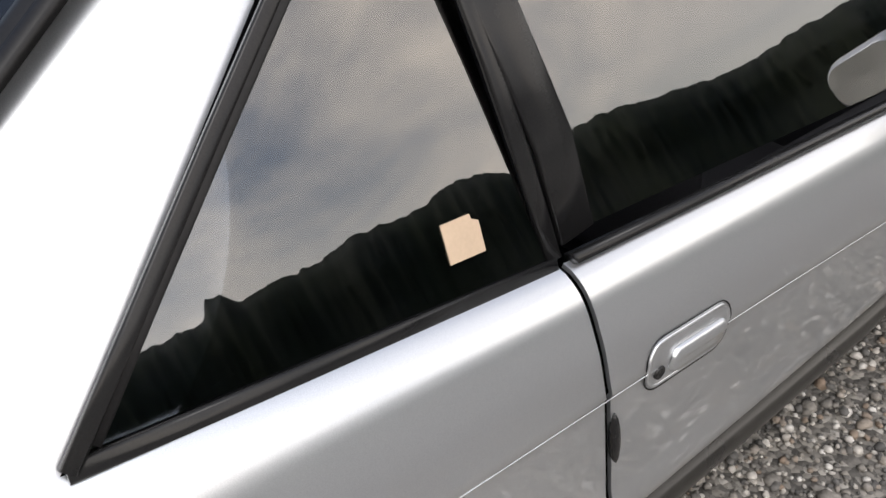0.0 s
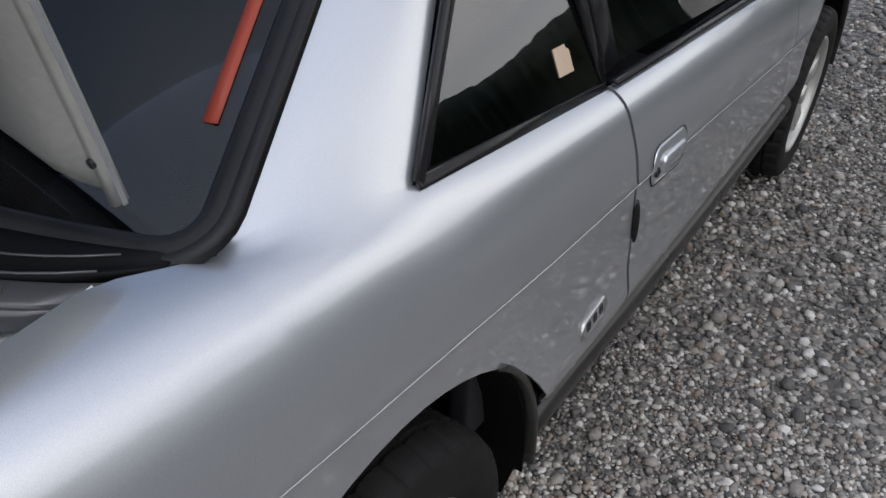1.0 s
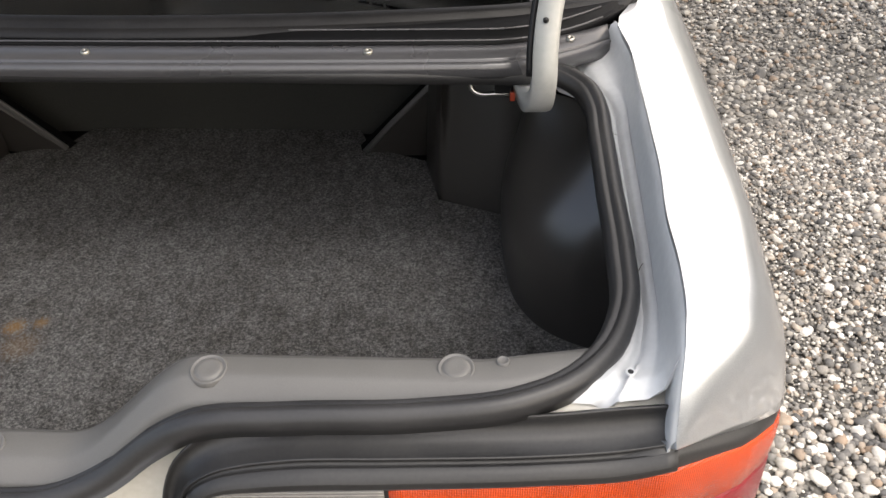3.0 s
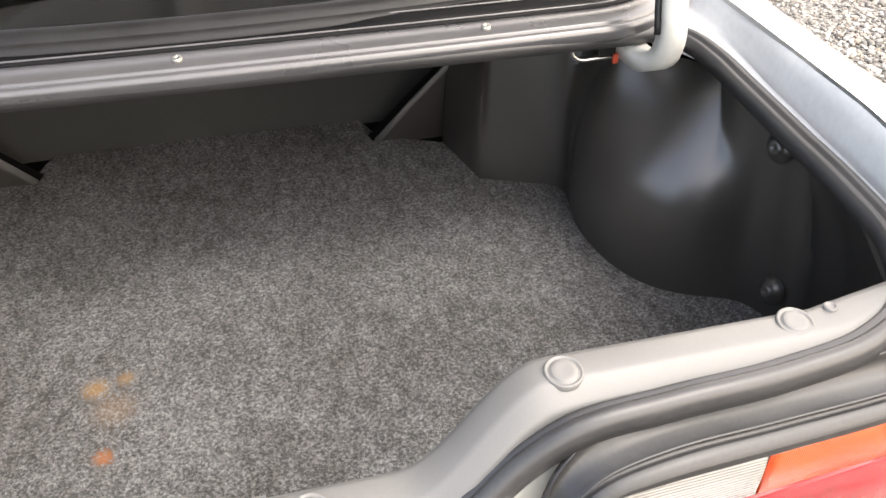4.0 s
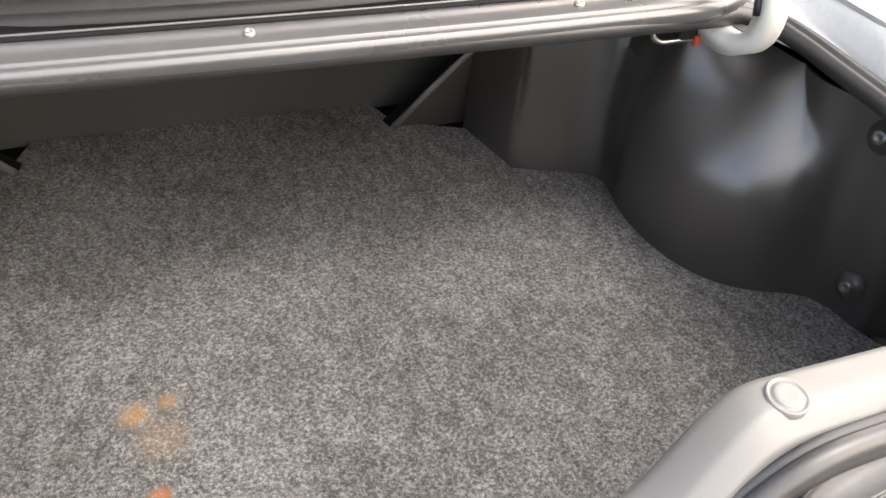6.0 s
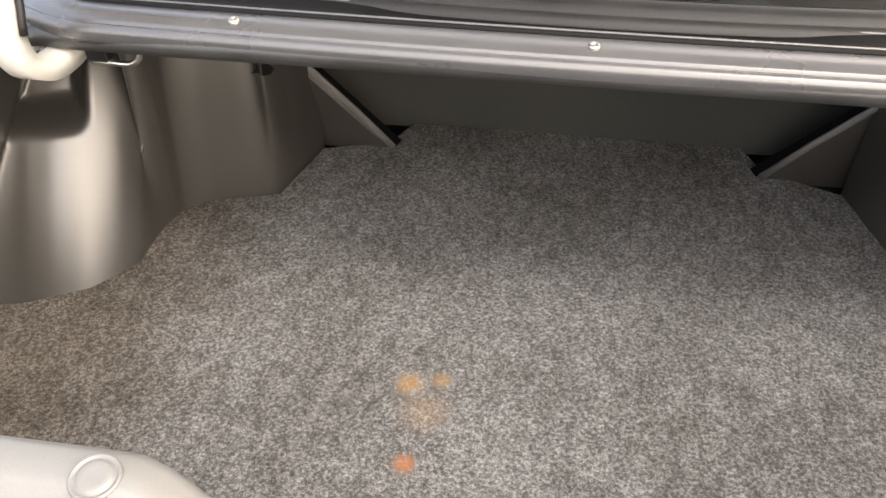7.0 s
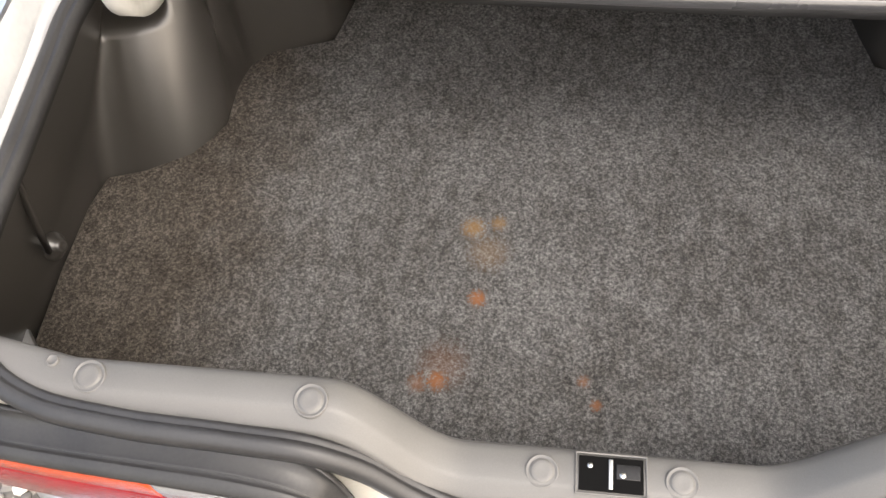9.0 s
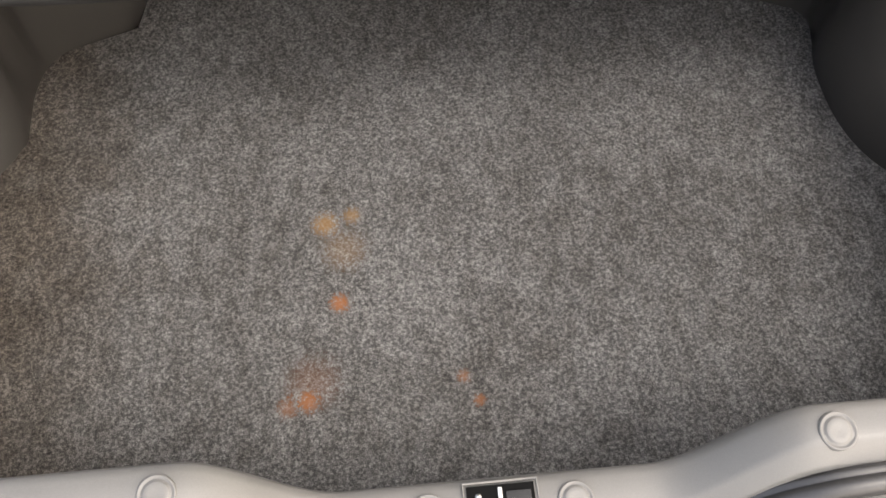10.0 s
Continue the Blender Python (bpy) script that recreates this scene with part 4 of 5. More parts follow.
LB = [(-0.39, 1.21), (-0.404, 1.15), (-0.409, 1.120), (-0.416, 1.094), (-0.430, 1.074), (-0.452, 1.060), (-0.485, 1.047), (-0.515, 1.034), (-0.540, 1.010), (-0.553, 0.972), (-0.556, 0.93), (-0.558, 0.885), (-0.567, 0.862), (-0.583, 0.838), (-0.604, 0.817), (-0.630, 0.802), (-0.660, 0.793), (-0.690, 0.788), (-0.709, 0.780), (-0.719, 0.764), (-0.723, 0.735), (-0.728, 0.69), (-0.733, 0.62), (-0.736, 0.55), (-0.735, 0.46), (-0.70, 0.40), (-0.62, 0.37)]


def left_shape(p, f, h):
    x, y = p[0], p[1]
    z = FLOOR_Z - 0.01 + h * 0.296
    ox = oy = 0.0
    if y >= 1.0 and x > -0.56:
        ox = -0.012 * h
        oy = 0.045 * h * smooth01((1.085 - y) / 0.02)
        if h > 0.80:
            oy += 0.05 * ((h - 0.80) / 0.20) ** 2
    else:
        # the panel leans in towards its top, the arch's face leans forward and has a hollow for the hinge
        side = smooth01((x + 0.70) / 0.06) * smooth01((y - 0.76) / 0.03)
        face = x - 0.022 * h**1.3 * side * smooth01((1.0 - y) / 0.06)
        panel = -0.740 + 0.092 * h**1.4
        # smooth union of the leaning panel and the upright arch
        ox = 0.5 * (face + panel + math.sqrt((face - panel) ** 2 + 0.012**2 * h)) - x
        oy = 0.178 * h * smooth01((y - 0.60) / 0.165) * smooth01((0.985 - y) / 0.11)
        hollow = smooth01((x + 0.712) / 0.010) * smooth01((-0.592 - x) / 0.022) * smooth01((y - 0.765) / 0.01)
        dent = hollow * smooth01((h - 0.61) / 0.055)
        ox -= 0.022 * dent
        oy += 0.055 * dent
    return Vector((x + ox, y + oy, z))


loft("boot_side_liner", liner_rows(LB, left_shape, 190), LINER, car, "moulded black plastic boot liner with a raised rib", solid=0.004, flip=True)

torn = []
rng = np.random.RandomState(4)
for k in range(11):
    a, r = 2 * math.pi * k / 11, rng.uniform(0.006, 0.015)
    torn.append(Vector((-0.428 + r * math.cos(a), 1.086 + 0.35 * r * math.cos(a) + 0.15 * r * math.sin(a), 0.770 + r * math.sin(a))))
link_mesh("torn_hole", torn, [tuple(range(11))], BLACKOUT, car, "torn dark hole in the liner", False, 0.001)
flat_bar("liner_rib", [(-0.652, 0.594, 0.870), (-0.672, 0.598, 0.80), (-0.697, 0.603, 0.72), (-0.716, 0.608, 0.645)], 0.007, 0.008, LINER, car, "raised plastic rib", up=(1, 0, 0.3))
# fixing clips in the liners
for cx, cy, cz, r, nx, ny in ((0.694, 0.640, 0.637, 0.016, -1, -0.25), (0.662, 0.662, 0.847, 0.017, -1, -0.25), (-0.716, 0.622, 0.637, 0.017, 1, -0.1), (-0.664, 0.645, 0.862, 0.013, 1, -0.2), (-0.672, 0.535, 0.845, 0.024, 1, -0.2)):
    lathe("liner_clip", [(r * 1.2, -0.003), (r * 1.12, 0.001), (r * 0.95, 0.004), (r * 0.8, 0.0065), (r * 0.62, 0.009), (r * 0.55, 0.012), (r * 0.4, 0.0135), (r * 0.2, 0.0125), (0, 0.012)], (cx, cy, cz), (nx, ny, 0.25), LINER, car, "black plastic clip", 16)

# grey sill cover along the rear edge, lower in the middle
SX = np.linspace(-0.60, 0.60, 97)
rows = []
for x in SX:
    d, z = dip(x), sill_z(x)
    end = max(abs(x) - 0.50, 0) / 0.10
    yo, yi = 0.328 - 0.028 * d + 0.045 * end**2, 0.376 - 0.022 * d + 0.018 * end
    rows.append([Vector((x, y, zz)) for y, zz in ((yo - 0.008, z - 0.030), (yo - 0.005, z - 0.014), (yo - 0.001, z - 0.007), (yo + 0.009, z - 0.0035), (yo + 0.0125, z + 0.0012), (yo + 0.019, z + 0.003), (yi - 0.010, z + 0.002), (yi - 0.003, z - 0.001), (yi, z - 0.007), (yi + 0.004, z - 0.05), (yi + 0.004, 0.66), (yi + 0.002, 0.57))])
sill = loft("sill_cover", rows, SILLPLASTIC, car, "grey plastic boot sill cover with round caps", solid=0.003, flip=False)
for x, y in ((0.271, 0.351), (0.477, 0.358), (-0.271, 0.350), (-0.478, 0.355), (0.066, 0.328), (-0.062, 0.328)):
    z = sill_z(x) + 0.0025
    lathe("sill_cap", [(0.0160, -0.004), (0.0157, 0.0008), (0.0148, 0.0016), (0.0138, 0.0014), (0.0128, 0.0003), (0.0118, 0.0003), (0.0106, 0.0018), (0.0095, 0.0024), (0.006, 0.0022), (0, 0.0020)], (x, y, z), (0, -0.12, 1), SILLPLASTIC, sill, "round grey plastic cap", 28)
for x in (0.516, -0.517):
    lathe("sill_peg", [(0.006, -0.003), (0.006, 0.001), (0.0045, 0.002), (0.004, 0.001), (0, 0.0015)], (x, 0.367, sill_z(x) + 0.003), (0, 0, 1), SILLPLASTIC, sill, "small grey peg", 14)
# latch in its cut-out
LZ = sill_z(0) + 0.0035
latch = new("boot_latch")
latch.parent = car
sweep("latch_rim", [Vector(p) for p in ((-0.031, 0.311, LZ), (0.034, 0.311, LZ), (0.034, 0.349, LZ), (-0.031, 0.349, LZ))], rounded(0.0025, 0.002, 0.0008, 1), SILLPLASTIC, latch, "", closed=True)
rounded_box("latch_pocket", (-0.028, 0.314, LZ - 0.003), (0.031, 0.346, LZ + 0.0006), BLACKOUT, latch, "black latch pocket", 0.0002)
rounded_box("latch_pin", (-0.001, 0.316, LZ), (0.003, 0.344, LZ + 0.002), STEEL, latch, "bright steel striker", 0.0008)
rounded_box("latch_lever", (0.006, 0.326, LZ), (0.028, 0.340, LZ + 0.0016), TRIM, latch, "dark steel latch lever", 0.0006)
lathe("latch_rivet", [(0.0035, 0), (0.003, 0.0018), (0, 0.0022)], (0.012, 0.330, LZ), (0, 0, 1), STEEL, latch, "", 12)
lathe("latch_rivet", [(0.003, 0), (0.0026, 0.0018), (0, 0.0022)], (-0.018, 0.337, LZ), (0, 0, 1), STEEL, latch, "", 12)

# rubber seal round the opening
seal_r = [(0.0, 0.818, 0.936), (0.25, 0.821, 0.935), (0.42, 0.830, 0.930), (0.53, 0.844, 0.923), (0.592, 0.854, 0.917), (0.620, 0.828, 0.912), (0.630, 0.79, 0.908), (0.630, 0.72, 0.906), (0.628, 0.60, 0.903), (0.627, 0.50, 0.900), (0.621, 0.43, 0.896), (0.603, 0.386, 0.890), (0.573, 0.355, 0.885), (0.53, 0.334, 0.882), (0.45, 0.322, 0.878), (0.34, 0.317, 0.876), (0.262, 0.314, 0.868), (0.218, 0.310, 0.842), (0.180, 0.300, 0.814), (0.14, 0.290, 0.799), (0.08, 0.286, 0.795), (0.0, 0.286, 0.795)]
seal_loop = seal_r + [(-x, y, z) for x, y, z in seal_r[-2:0:-1]]
sweep("boot_seal", curve_points(seal_loop, 240, closed=True), [(-0.0145, -0.014), (-0.0155, -0.001), (-0.0135, 0.0045), (-0.009, 0.0082), (-0.004, 0.0090), (-0.0012, 0.0074), (0.0003, 0.0044), (0.0018, 0.0036), (0.0032, 0.0050), (0.0045, 0.0042), (0.0058, 0.0050), (0.0072, 0.0030), (0.0090, 0.0012), (0.0112, -0.003), (0.0112, -0.014)], SEAL, car, "black rubber seal round the boot opening", closed=True)

# drain channels at the sides of the opening
for s in (1, -1):
    def channel(y, f):
        """A place on the channel at y: f from the seal (0) to the edge of the wing (1)."""
        o = [float(np.interp(y, OUTER_Y, c)) for c in OUTER]
        sx = float(np.interp(y, [0.305, 0.33, 0.36, 0.386, 0.43, 0.5, 0.72, 0.79, 0.83, 0.85, 0.95], [0.50, 0.535, 0.580, 0.604, 0.622, 0.628, 0.631, 0.631, 0.615, 0.59, 0.56]))
        sz = float(np.interp(y, [0.305, 0.322, 0.334, 0.350, 0.43, 0.72, 0.95], [0.834, 0.850, 0.868, 0.883, 0.885, 0.893, 0.905]))
        w = o[0] - sx
        tall = o[2] - sz
        prof = ((0, 0.002, -0.008), (0.06, 0.008, 0.0), (0.40, w * 0.40, -0.001), (0.45, w * 0.45, -0.006), (0.52, w * 0.52, -0.0065), (0.58, w * 0.58, 0.001), (0.64, w * 0.64, 0.0035), (0.80, w * 0.80, 0.006), (0.88, w - 0.010, tall * 0.30), (0.95, w - 0.003, tall - 0.007), (1, w + 0.003, tall - 0.0015))
        fs = [q[0] for q in prof]
        x = sx + float(np.interp(f, fs, [q[1] for q in prof]))
        z = sz + float(np.interp(f, fs, [q[2] for q in prof]))
        if f < 0.6:
            z += 0.004 * math.exp(-(((x - 0.618) / 0.020) ** 4) - ((y - 0.352) / 0.017) ** 4)
            z += 0.0007 * noise.noise(Vector((x * 60, y * 45, 2)))
        return Vector((x * s, y, z))

    outer = curve_points([(0.667, 0.945, 0.949), (0.679, 0.87, 0.947), (0.674, 0.70, 0.951), (0.668, 0.56, 0.954), (0.664, 0.49, 0.955), (0.660, 0.405, 0.955), (0.657, 0.362, 0.951), (0.6545, 0.338, 0.936), (0.652, 0.318, 0.903), (0.6515, 0.3035, 0.8645)], 90)
    OUTER_Y = [q[1] for q in outer][::-1]
    OUTER = [[q[k] for q in outer][::-1] for k in range(3)]
    steps = [0, 0.03, 0.06] + list(np.linspace(0.1, 0.48, 12)) + [0.52, 0.55, 0.58, 0.61, 0.64, 0.70, 0.75, 0.80, 0.84, 0.88, 0.92, 0.95, 1.0]
    loft("drain_channel", [[channel(y, f) for f in steps] for y in np.r_[np.linspace(0.945, 0.42, 34), np.linspace(0.41, 0.337, 26)]], INNER_PAINT, car, "pale silver drain channel with scuffs", solid=0.003, flip=s < 0)
    # the wing's inner wall down to the garnish
    rows = []
    for y in np.linspace(0.346, 0.3045, 10):
        ox, oz = float(np.interp(y, OUTER_Y, OUTER[0])), float(np.interp(y, OUTER_Y, OUTER[2]))
        zl = min(float(np.interp(y, [0.304, 0.318, 0.335, 0.346], [0.840, 0.853, 0.868, 0.884])), oz - 0.012)
        rows.append(mirrored([(ox - 0.007, y, zl - 0.006), (ox - 0.006, y, zl), (ox - 0.005, y, zl + (oz - zl) * 0.5), (ox - 0.003, y, oz - 0.006), (ox + 0.002, y, oz - 0.0015)], s))
    loft("channel_end", rows, INNER_PAINT, car, "", solid=0.002, flip=s > 0)
    # cracked sealant seams across the channel
    for y0, f0, f1 in ((0.497, 0.10, 0.62), (0.745, 0.15, 0.52)):
        seam = [channel(y0 + 0.004 * noise.noise(Vector((f * 9, y0 * 7, s))), f) + Vector((0, 0, 0.0004)) for f in np.linspace(f0, f1, 14)]
        sweep("sealant_seam", seam, ring(0.0005, 5, 0.5), SEAM, car, "dark crack in the sealant")
    lathe("pad_hole", [(0.0045, 0.0), (0.0041, 0.0008), (0.0032, 0.0010), (0.0024, 0.0006)], (0.620 * s, 0.356, 0.8885), (0, -0.1, 1), INNER_PAINT, car, "rim of a screw hole", 16)
    lathe("screw_hole", [(0.0025, 0.0007), (0.0, 0.0007)], (0.620 * s, 0.356, 0.8885), (0, -0.1, 1), TRIM, car, "dark screw hole", 14)

# rear panel behind the garnish, lower in its middle
rows = []
for x in np.linspace(-0.655, 0.655, 85):
    a = abs(x)
    z = min(sill_z(x), 0.880) - 0.010 - 0.06 * dip(x) * (1 - dip(x))
    yt = 0.298 + 0.024 * smooth01((a - 0.13) / 0.11) + 0.08 * max(a - 0.42, 0) + 0.05 * dip(x) * (1 - dip(x))
    rows.append([Vector((x, yt + 0.022, z - 0.002)), Vector((x, yt + 0.004, z - 0.002)), Vector((x, yt - 0.003, z - 0.008)), Vector((x, yt - 0.006, z - 0.022)), Vector((x, yt - 0.008 - 0.006 * dip(x), z - 0.07)), Vector((x, yt - 0.012, 0.66)), Vector((x, yt - 0.012, 0.58))])
loft("rear_panel", rows, CREAM, car, "pale painted rear panel", solid=0.003, flip=True)


def lamp_y(x):
    return float(np.interp(abs(x), [0, 0.25, 0.42, 0.55, 0.652, 0.69, 0.728, 0.767, 0.787, 0.79], [0.270, 0.272, 0.279, 0.289, 0.300, 0.320, 0.343, 0.386, 0.430, 0.45]))


def lamp_path(x0, x1, n):
    """Points round the rear corner from x0 outward, with arc after the corner."""
    xs = np.linspace(x0, x1, n)
    return [(x, lamp_y(x)) for x in xs]


for s in (1, -1):
    # garnish: stepped black channel over the lamp and down its inner end
    outer = curve_points([(0.655, 0.332, 0.878), (0.62, 0.330, 0.876), (0.55, 0.324, 0.872), (0.42, 0.318, 0.872), (0.32, 0.314, 0.870), (0.275, 0.306, 0.860), (0.250, 0.296, 0.842), (0.236, 0.288, 0.81), (0.230, 0.284, 0.76), (0.229, 0.284, 0.66)], 60)
    inner = curve_points([(0.655, 0.294, 0.842), (0.62, 0.290, 0.834), (0.55, 0.283, 0.833), (0.42, 0.274, 0.834), (0.32, 0.268, 0.834), (0.290, 0.267, 0.830), (0.272, 0.266, 0.820), (0.262, 0.265, 0.80), (0.258, 0.264, 0.76), (0.257, 0.264, 0.66)], 60)
    rows = []
    for k, (a, b) in enumerate(zip(outer, inner)):
        t = smooth01((k / 59 - 0.60) / 0.3)
        n = np.array((0, -0.72, 0.70)) * (1 - t) + np.array((0.1, -1, 0)) * t
        rows.append([Vector(((q := a + (b - a) * f + n * d)[0] * s, q[1], q[2])) for f, d in ((0, -0.004), (0.02, 0.002), (0.05, 0.001), (0.10, -0.004), (0.18, -0.008), (0.30, -0.009), (0.42, -0.007), (0.52, -0.003), (0.575, -0.0005), (0.595, 0.001), (0.61, 0.0), (0.625, -0.004), (0.69, -0.0045), (0.70, -0.001), (0.72, 0.0005), (0.92, 0.001), (0.94, 0.0), (0.95, -0.002), (1.0, -0.003), (1.02, -0.006))])
    loft("lamp_garnish", rows, GARNISH, car, "satin black stepped garnish above the tail lamp", solid=0.003, flip=s < 0)
    lamp = new("tail_lamp")
    lamp.parent = car

    def lens_part(name, x0, x1, top, bottom, mat, label, proud=0.0, n=24):
        rows = []
        for k, (x, y) in enumerate(lamp_path(x0, x1, n)):
            t, b = top(x), bottom(x)
            rows.append([Vector((x * s, y + 0.018, t)), Vector((x * s, y + 0.002 - proud, t)), Vector((x * s, y - 0.001 - proud, t - 0.003)), Vector((x * s, y - 0.002 - proud, (t + b) / 2)), Vector((x * s, y - 0.001 - proud, b + 0.002)), Vector((x * s, y + 0.001 - proud, b)), Vector((x * s, y + 0.018, b))])
        return loft(name, rows, mat, lamp, label, caps=True, flip=s > 0)

    top = lambda x: float(np.interp(x, [0.268, 0.274, 0.288, 0.42, 0.60, 0.65, 0.69, 0.73, 0.765, 0.782], [0.812, 0.823, 0.830, 0.829, 0.830, 0.833, 0.827, 0.816, 0.799, 0.778]))
    bezel_top = lambda x: float(np.interp(x, [0.257, 0.268, 0.29, 0.42, 0.60, 0.652, 0.69, 0.728, 0.767, 0.787], [0.798, 0.822, 0.836, 0.836, 0.838, 0.852, 0.839, 0.826, 0.809, 0.796]))
    mid = lambda x: float(np.interp(x, [0.24, 0.42, 0.6, 0.72, 0.788], [0.779, 0.776, 0.772, 0.764, 0.744]))
    low = lambda x: 0.665
    lens_part("reverse_lens", 0.269, 0.421, top, mid, LENS_WHITE, "clear ribbed reversing lens")
    lens_part("indicator_lens", 0.425, 0.781, top, mid, LENS_ORANGE, "orange indicator lens", n=36)
    lens_part("brake_lens", 0.269, 0.783, lambda x: mid(x) - 0.003, low, LENS_RED, "red tail lens", n=36)
    rows = [[Vector(((x - 0.002) * s, lamp_y(x) + d, z)) for d, z in ((0.012, bezel_top(x) + 0.003), (0.003, bezel_top(x)), (0.0005, bezel_top(x) - 0.004), (0.001, top(x) - 0.002), (0.004, 0.66), (0.02, 0.65))] for x, _ in lamp_path(0.258, 0.79, 40)]
    loft("lamp_housing", rows, GARNISH, lamp, "black lamp housing", solid=0.003, flip=s > 0)
    # small marks on the red lens: plain bars
    for k in range(2):
        x = 0.330 + 0.040 * k
        rounded_box("mark_bar", (s * x - 0.008, lamp_y(x) - 0.0035, 0.742), (s * x + 0.008, lamp_y(x) - 0.001, 0.7435), TRIM, lamp, "small dark bar", 0.0004)

# rubber strip across the front of the opening, with screws
def strip_y(x):
    return 0.836 + 0.08 * x * x + 3.0 * max(abs(x) - 0.50, 0) ** 2


rows = []
for x in np.linspace(-0.662, 0.662, 57):
    y = strip_y(x)
    e = max(abs(x) - 0.60, 0) * 0.1
    rows.append([Vector((x, y + a, 0.951 - 0.022 * x * x + b - e)) for a, b in ((-0.027, -0.028), (-0.030, -0.020), (-0.0315, -0.013), (-0.0305, -0.0085), (-0.0275, -0.0055), (-0.0240, -0.0046), (-0.0228, -0.0060), (-0.0222, -0.0110), (-0.0210, -0.0110), (-0.0204, -0.0040), (-0.018, -0.0022), (0.013, 0.0008), (0.0148, 0.0002), (0.0155, -0.005))])
strip = loft("opening_strip", rows, STRIP, car, "satin black strip with screws below the rear window", solid=0.003, flip=True)
for x in (0, 0.353, -0.353, 0.607, -0.607):
    y = strip_y(x)
    lathe("strip_screw", [(0.0058, -0.002), (0.0058, 0.0008), (0.0045, 0.002), (0.002, 0.0022), (0.0018, 0.0012), (0, 0.0012)], (x, y - 0.004, 0.952 - 0.022 * x * x), (0, -0.2, 1), BUTTON, strip, "small steel screw", 14)
# raised rubber lip behind it, up to the window, with two paler beads added as its highlights
rows = []
for x in np.linspace(-0.69, 0.69, 57):
    y, b = strip_y(x), window_base(x)
    end = max(b.y + 0.020 - y, 0.056)
    rows.append([Vector((x, y + a, 0.951 - 0.022 * x * x + lift)) for a, lift in ((0.0155, -0.006), (0.0170, 0.001), (0.0185, 0.0036), (0.022, 0.0036), (0.025, 0.0022), (0.036, 0.0030), (0.042, 0.0062), (0.050, 0.0078), (end, 0.006))])
loft("window_lip", rows, FRIT, car, "black rubber lip under the rear window", solid=0.002, flip=True)
for off, lift, r in ((0.0200, 0.0042, 0.0014), (0.0465, 0.0080, 0.0013)):
    sweep("lip_bead", [Vector((x, strip_y(x) + off, 0.951 - 0.022 * x * x + lift)) for x in np.linspace(-0.655, 0.655, 57)], ring(r, 8), STRIP, car, "paler bead added for the highlight on the rubber lip")
# unseen black plate added under the shelf to keep light out of the boot
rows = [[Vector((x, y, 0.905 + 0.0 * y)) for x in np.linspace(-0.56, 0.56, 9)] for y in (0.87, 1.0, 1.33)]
loft("boot_roof_blocker", rows, BLACKOUT, car, "", solid=0.004)
# unseen black plates added beside the channels so that the boot is dark inside
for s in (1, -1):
    link_mesh("boot_side_blocker", mirrored([(0.770, 0.46, 0.70), (0.785, 1.33, 0.715), (0.76, 1.33, 0.86), (0.752, 0.46, 0.84)], s), [(0, 1, 2, 3)], BLACKOUT, car, "", False, 0.003)

# hinges: goosenecks rising to the lid
for s in (1, -1):
    hinge = new("lid_hinge")
    hinge.parent = car
    arm = curve_points([(0.545, 0.880, 0.905), (0.552, 0.852, 0.894), (0.560, 0.820, 0.893), (0.566, 0.797, 0.908), (0.568, 0.790, 0.935), (0.568, 0.798, 0.970), (0.573, 0.820, 1.02), (0.585, 0.842, 1.07), (0.592, 0.852, 1.11), (0.592, 0.862, 1.20), (0.590, 0.868, 1.33)], 60)
    sweep("hinge_arm", mirrored(arm, s), [(-0.012, -0.014), (-0.012, 0.010), (-0.010, 0.0150), (-0.006, 0.0155), (-0.0035, 0.0135), (0.0035, 0.0125), (0.006, 0.0150), (0.010, 0.0150), (0.012, 0.011), (0.012, -0.014)], ARM_PAINT, hinge, "pale painted gooseneck arm", up=(s, 0, 0))
    rounded_box("hinge_bracket", (s * 0.532 - 0.018, 0.870, 0.892), (s * 0.532 + 0.018, 0.902, 0.918), STEEL, hinge, "steel hinge bracket", 0.004)
    sweep("spring_hook", mirrored(curve_points([(0.534, 0.868, 0.880), (0.512, 0.870, 0.878), (0.487, 0.872, 0.879), (0.481, 0.873, 0.884), (0.480, 0.874, 0.895), (0.486, 0.876, 0.904)], 18), s), ring(0.0034, 8), STEEL, hinge, "bent steel spring wire")
    rounded_box("spring_seat", (s * 0.523 - 0.012, 0.860, 0.882), (s * 0.523 + 0.012, 0.885, 0.908), TRIM, hinge, "black spring seat", 0.003)
    hose = [(p[0] - 0.017, p[1] + 0.004, p[2]) for p in arm[14:]]
    sweep("hose", mirrored(hose, s), ring(0.0042, 8), RUBBER, hinge, "thin black hose along the arm", up=(s, 0, 0))
    if s > 0:
        rounded_box("hinge_tag", (0.531, 0.857, 0.874), (0.538, 0.863, 0.887), ORANGE_TRIM, hinge, "orange plastic clip", 0.001)
    for i in (22, 40):
        p = Vector(arm[i])
        lathe("arm_hole", [(0.0035, 0), (0.0035, 0.0012), (0, 0.0012)], (s * (p.x - 0.004), p.y - 0.0155, p.z), (0, -1, 0.2), TRIM, hinge, "dark hole", 12)

# the raised lid
def lid_place(x, v, lift=0.0):
    """v from the front edge (0) to the top edge (1); lift towards the window."""
    lo = Vector((x, 1.0, 1.0 + 0.10 * (1 - (x / 0.662) ** 2)))
    hi = Vector((x * 0.955, 0.835, 1.56))
    n = Vector((0, 0.96, 0.28))
    return lerp(lo, hi, v) + n * (lift + 0.012 * math.sin(math.pi * v))


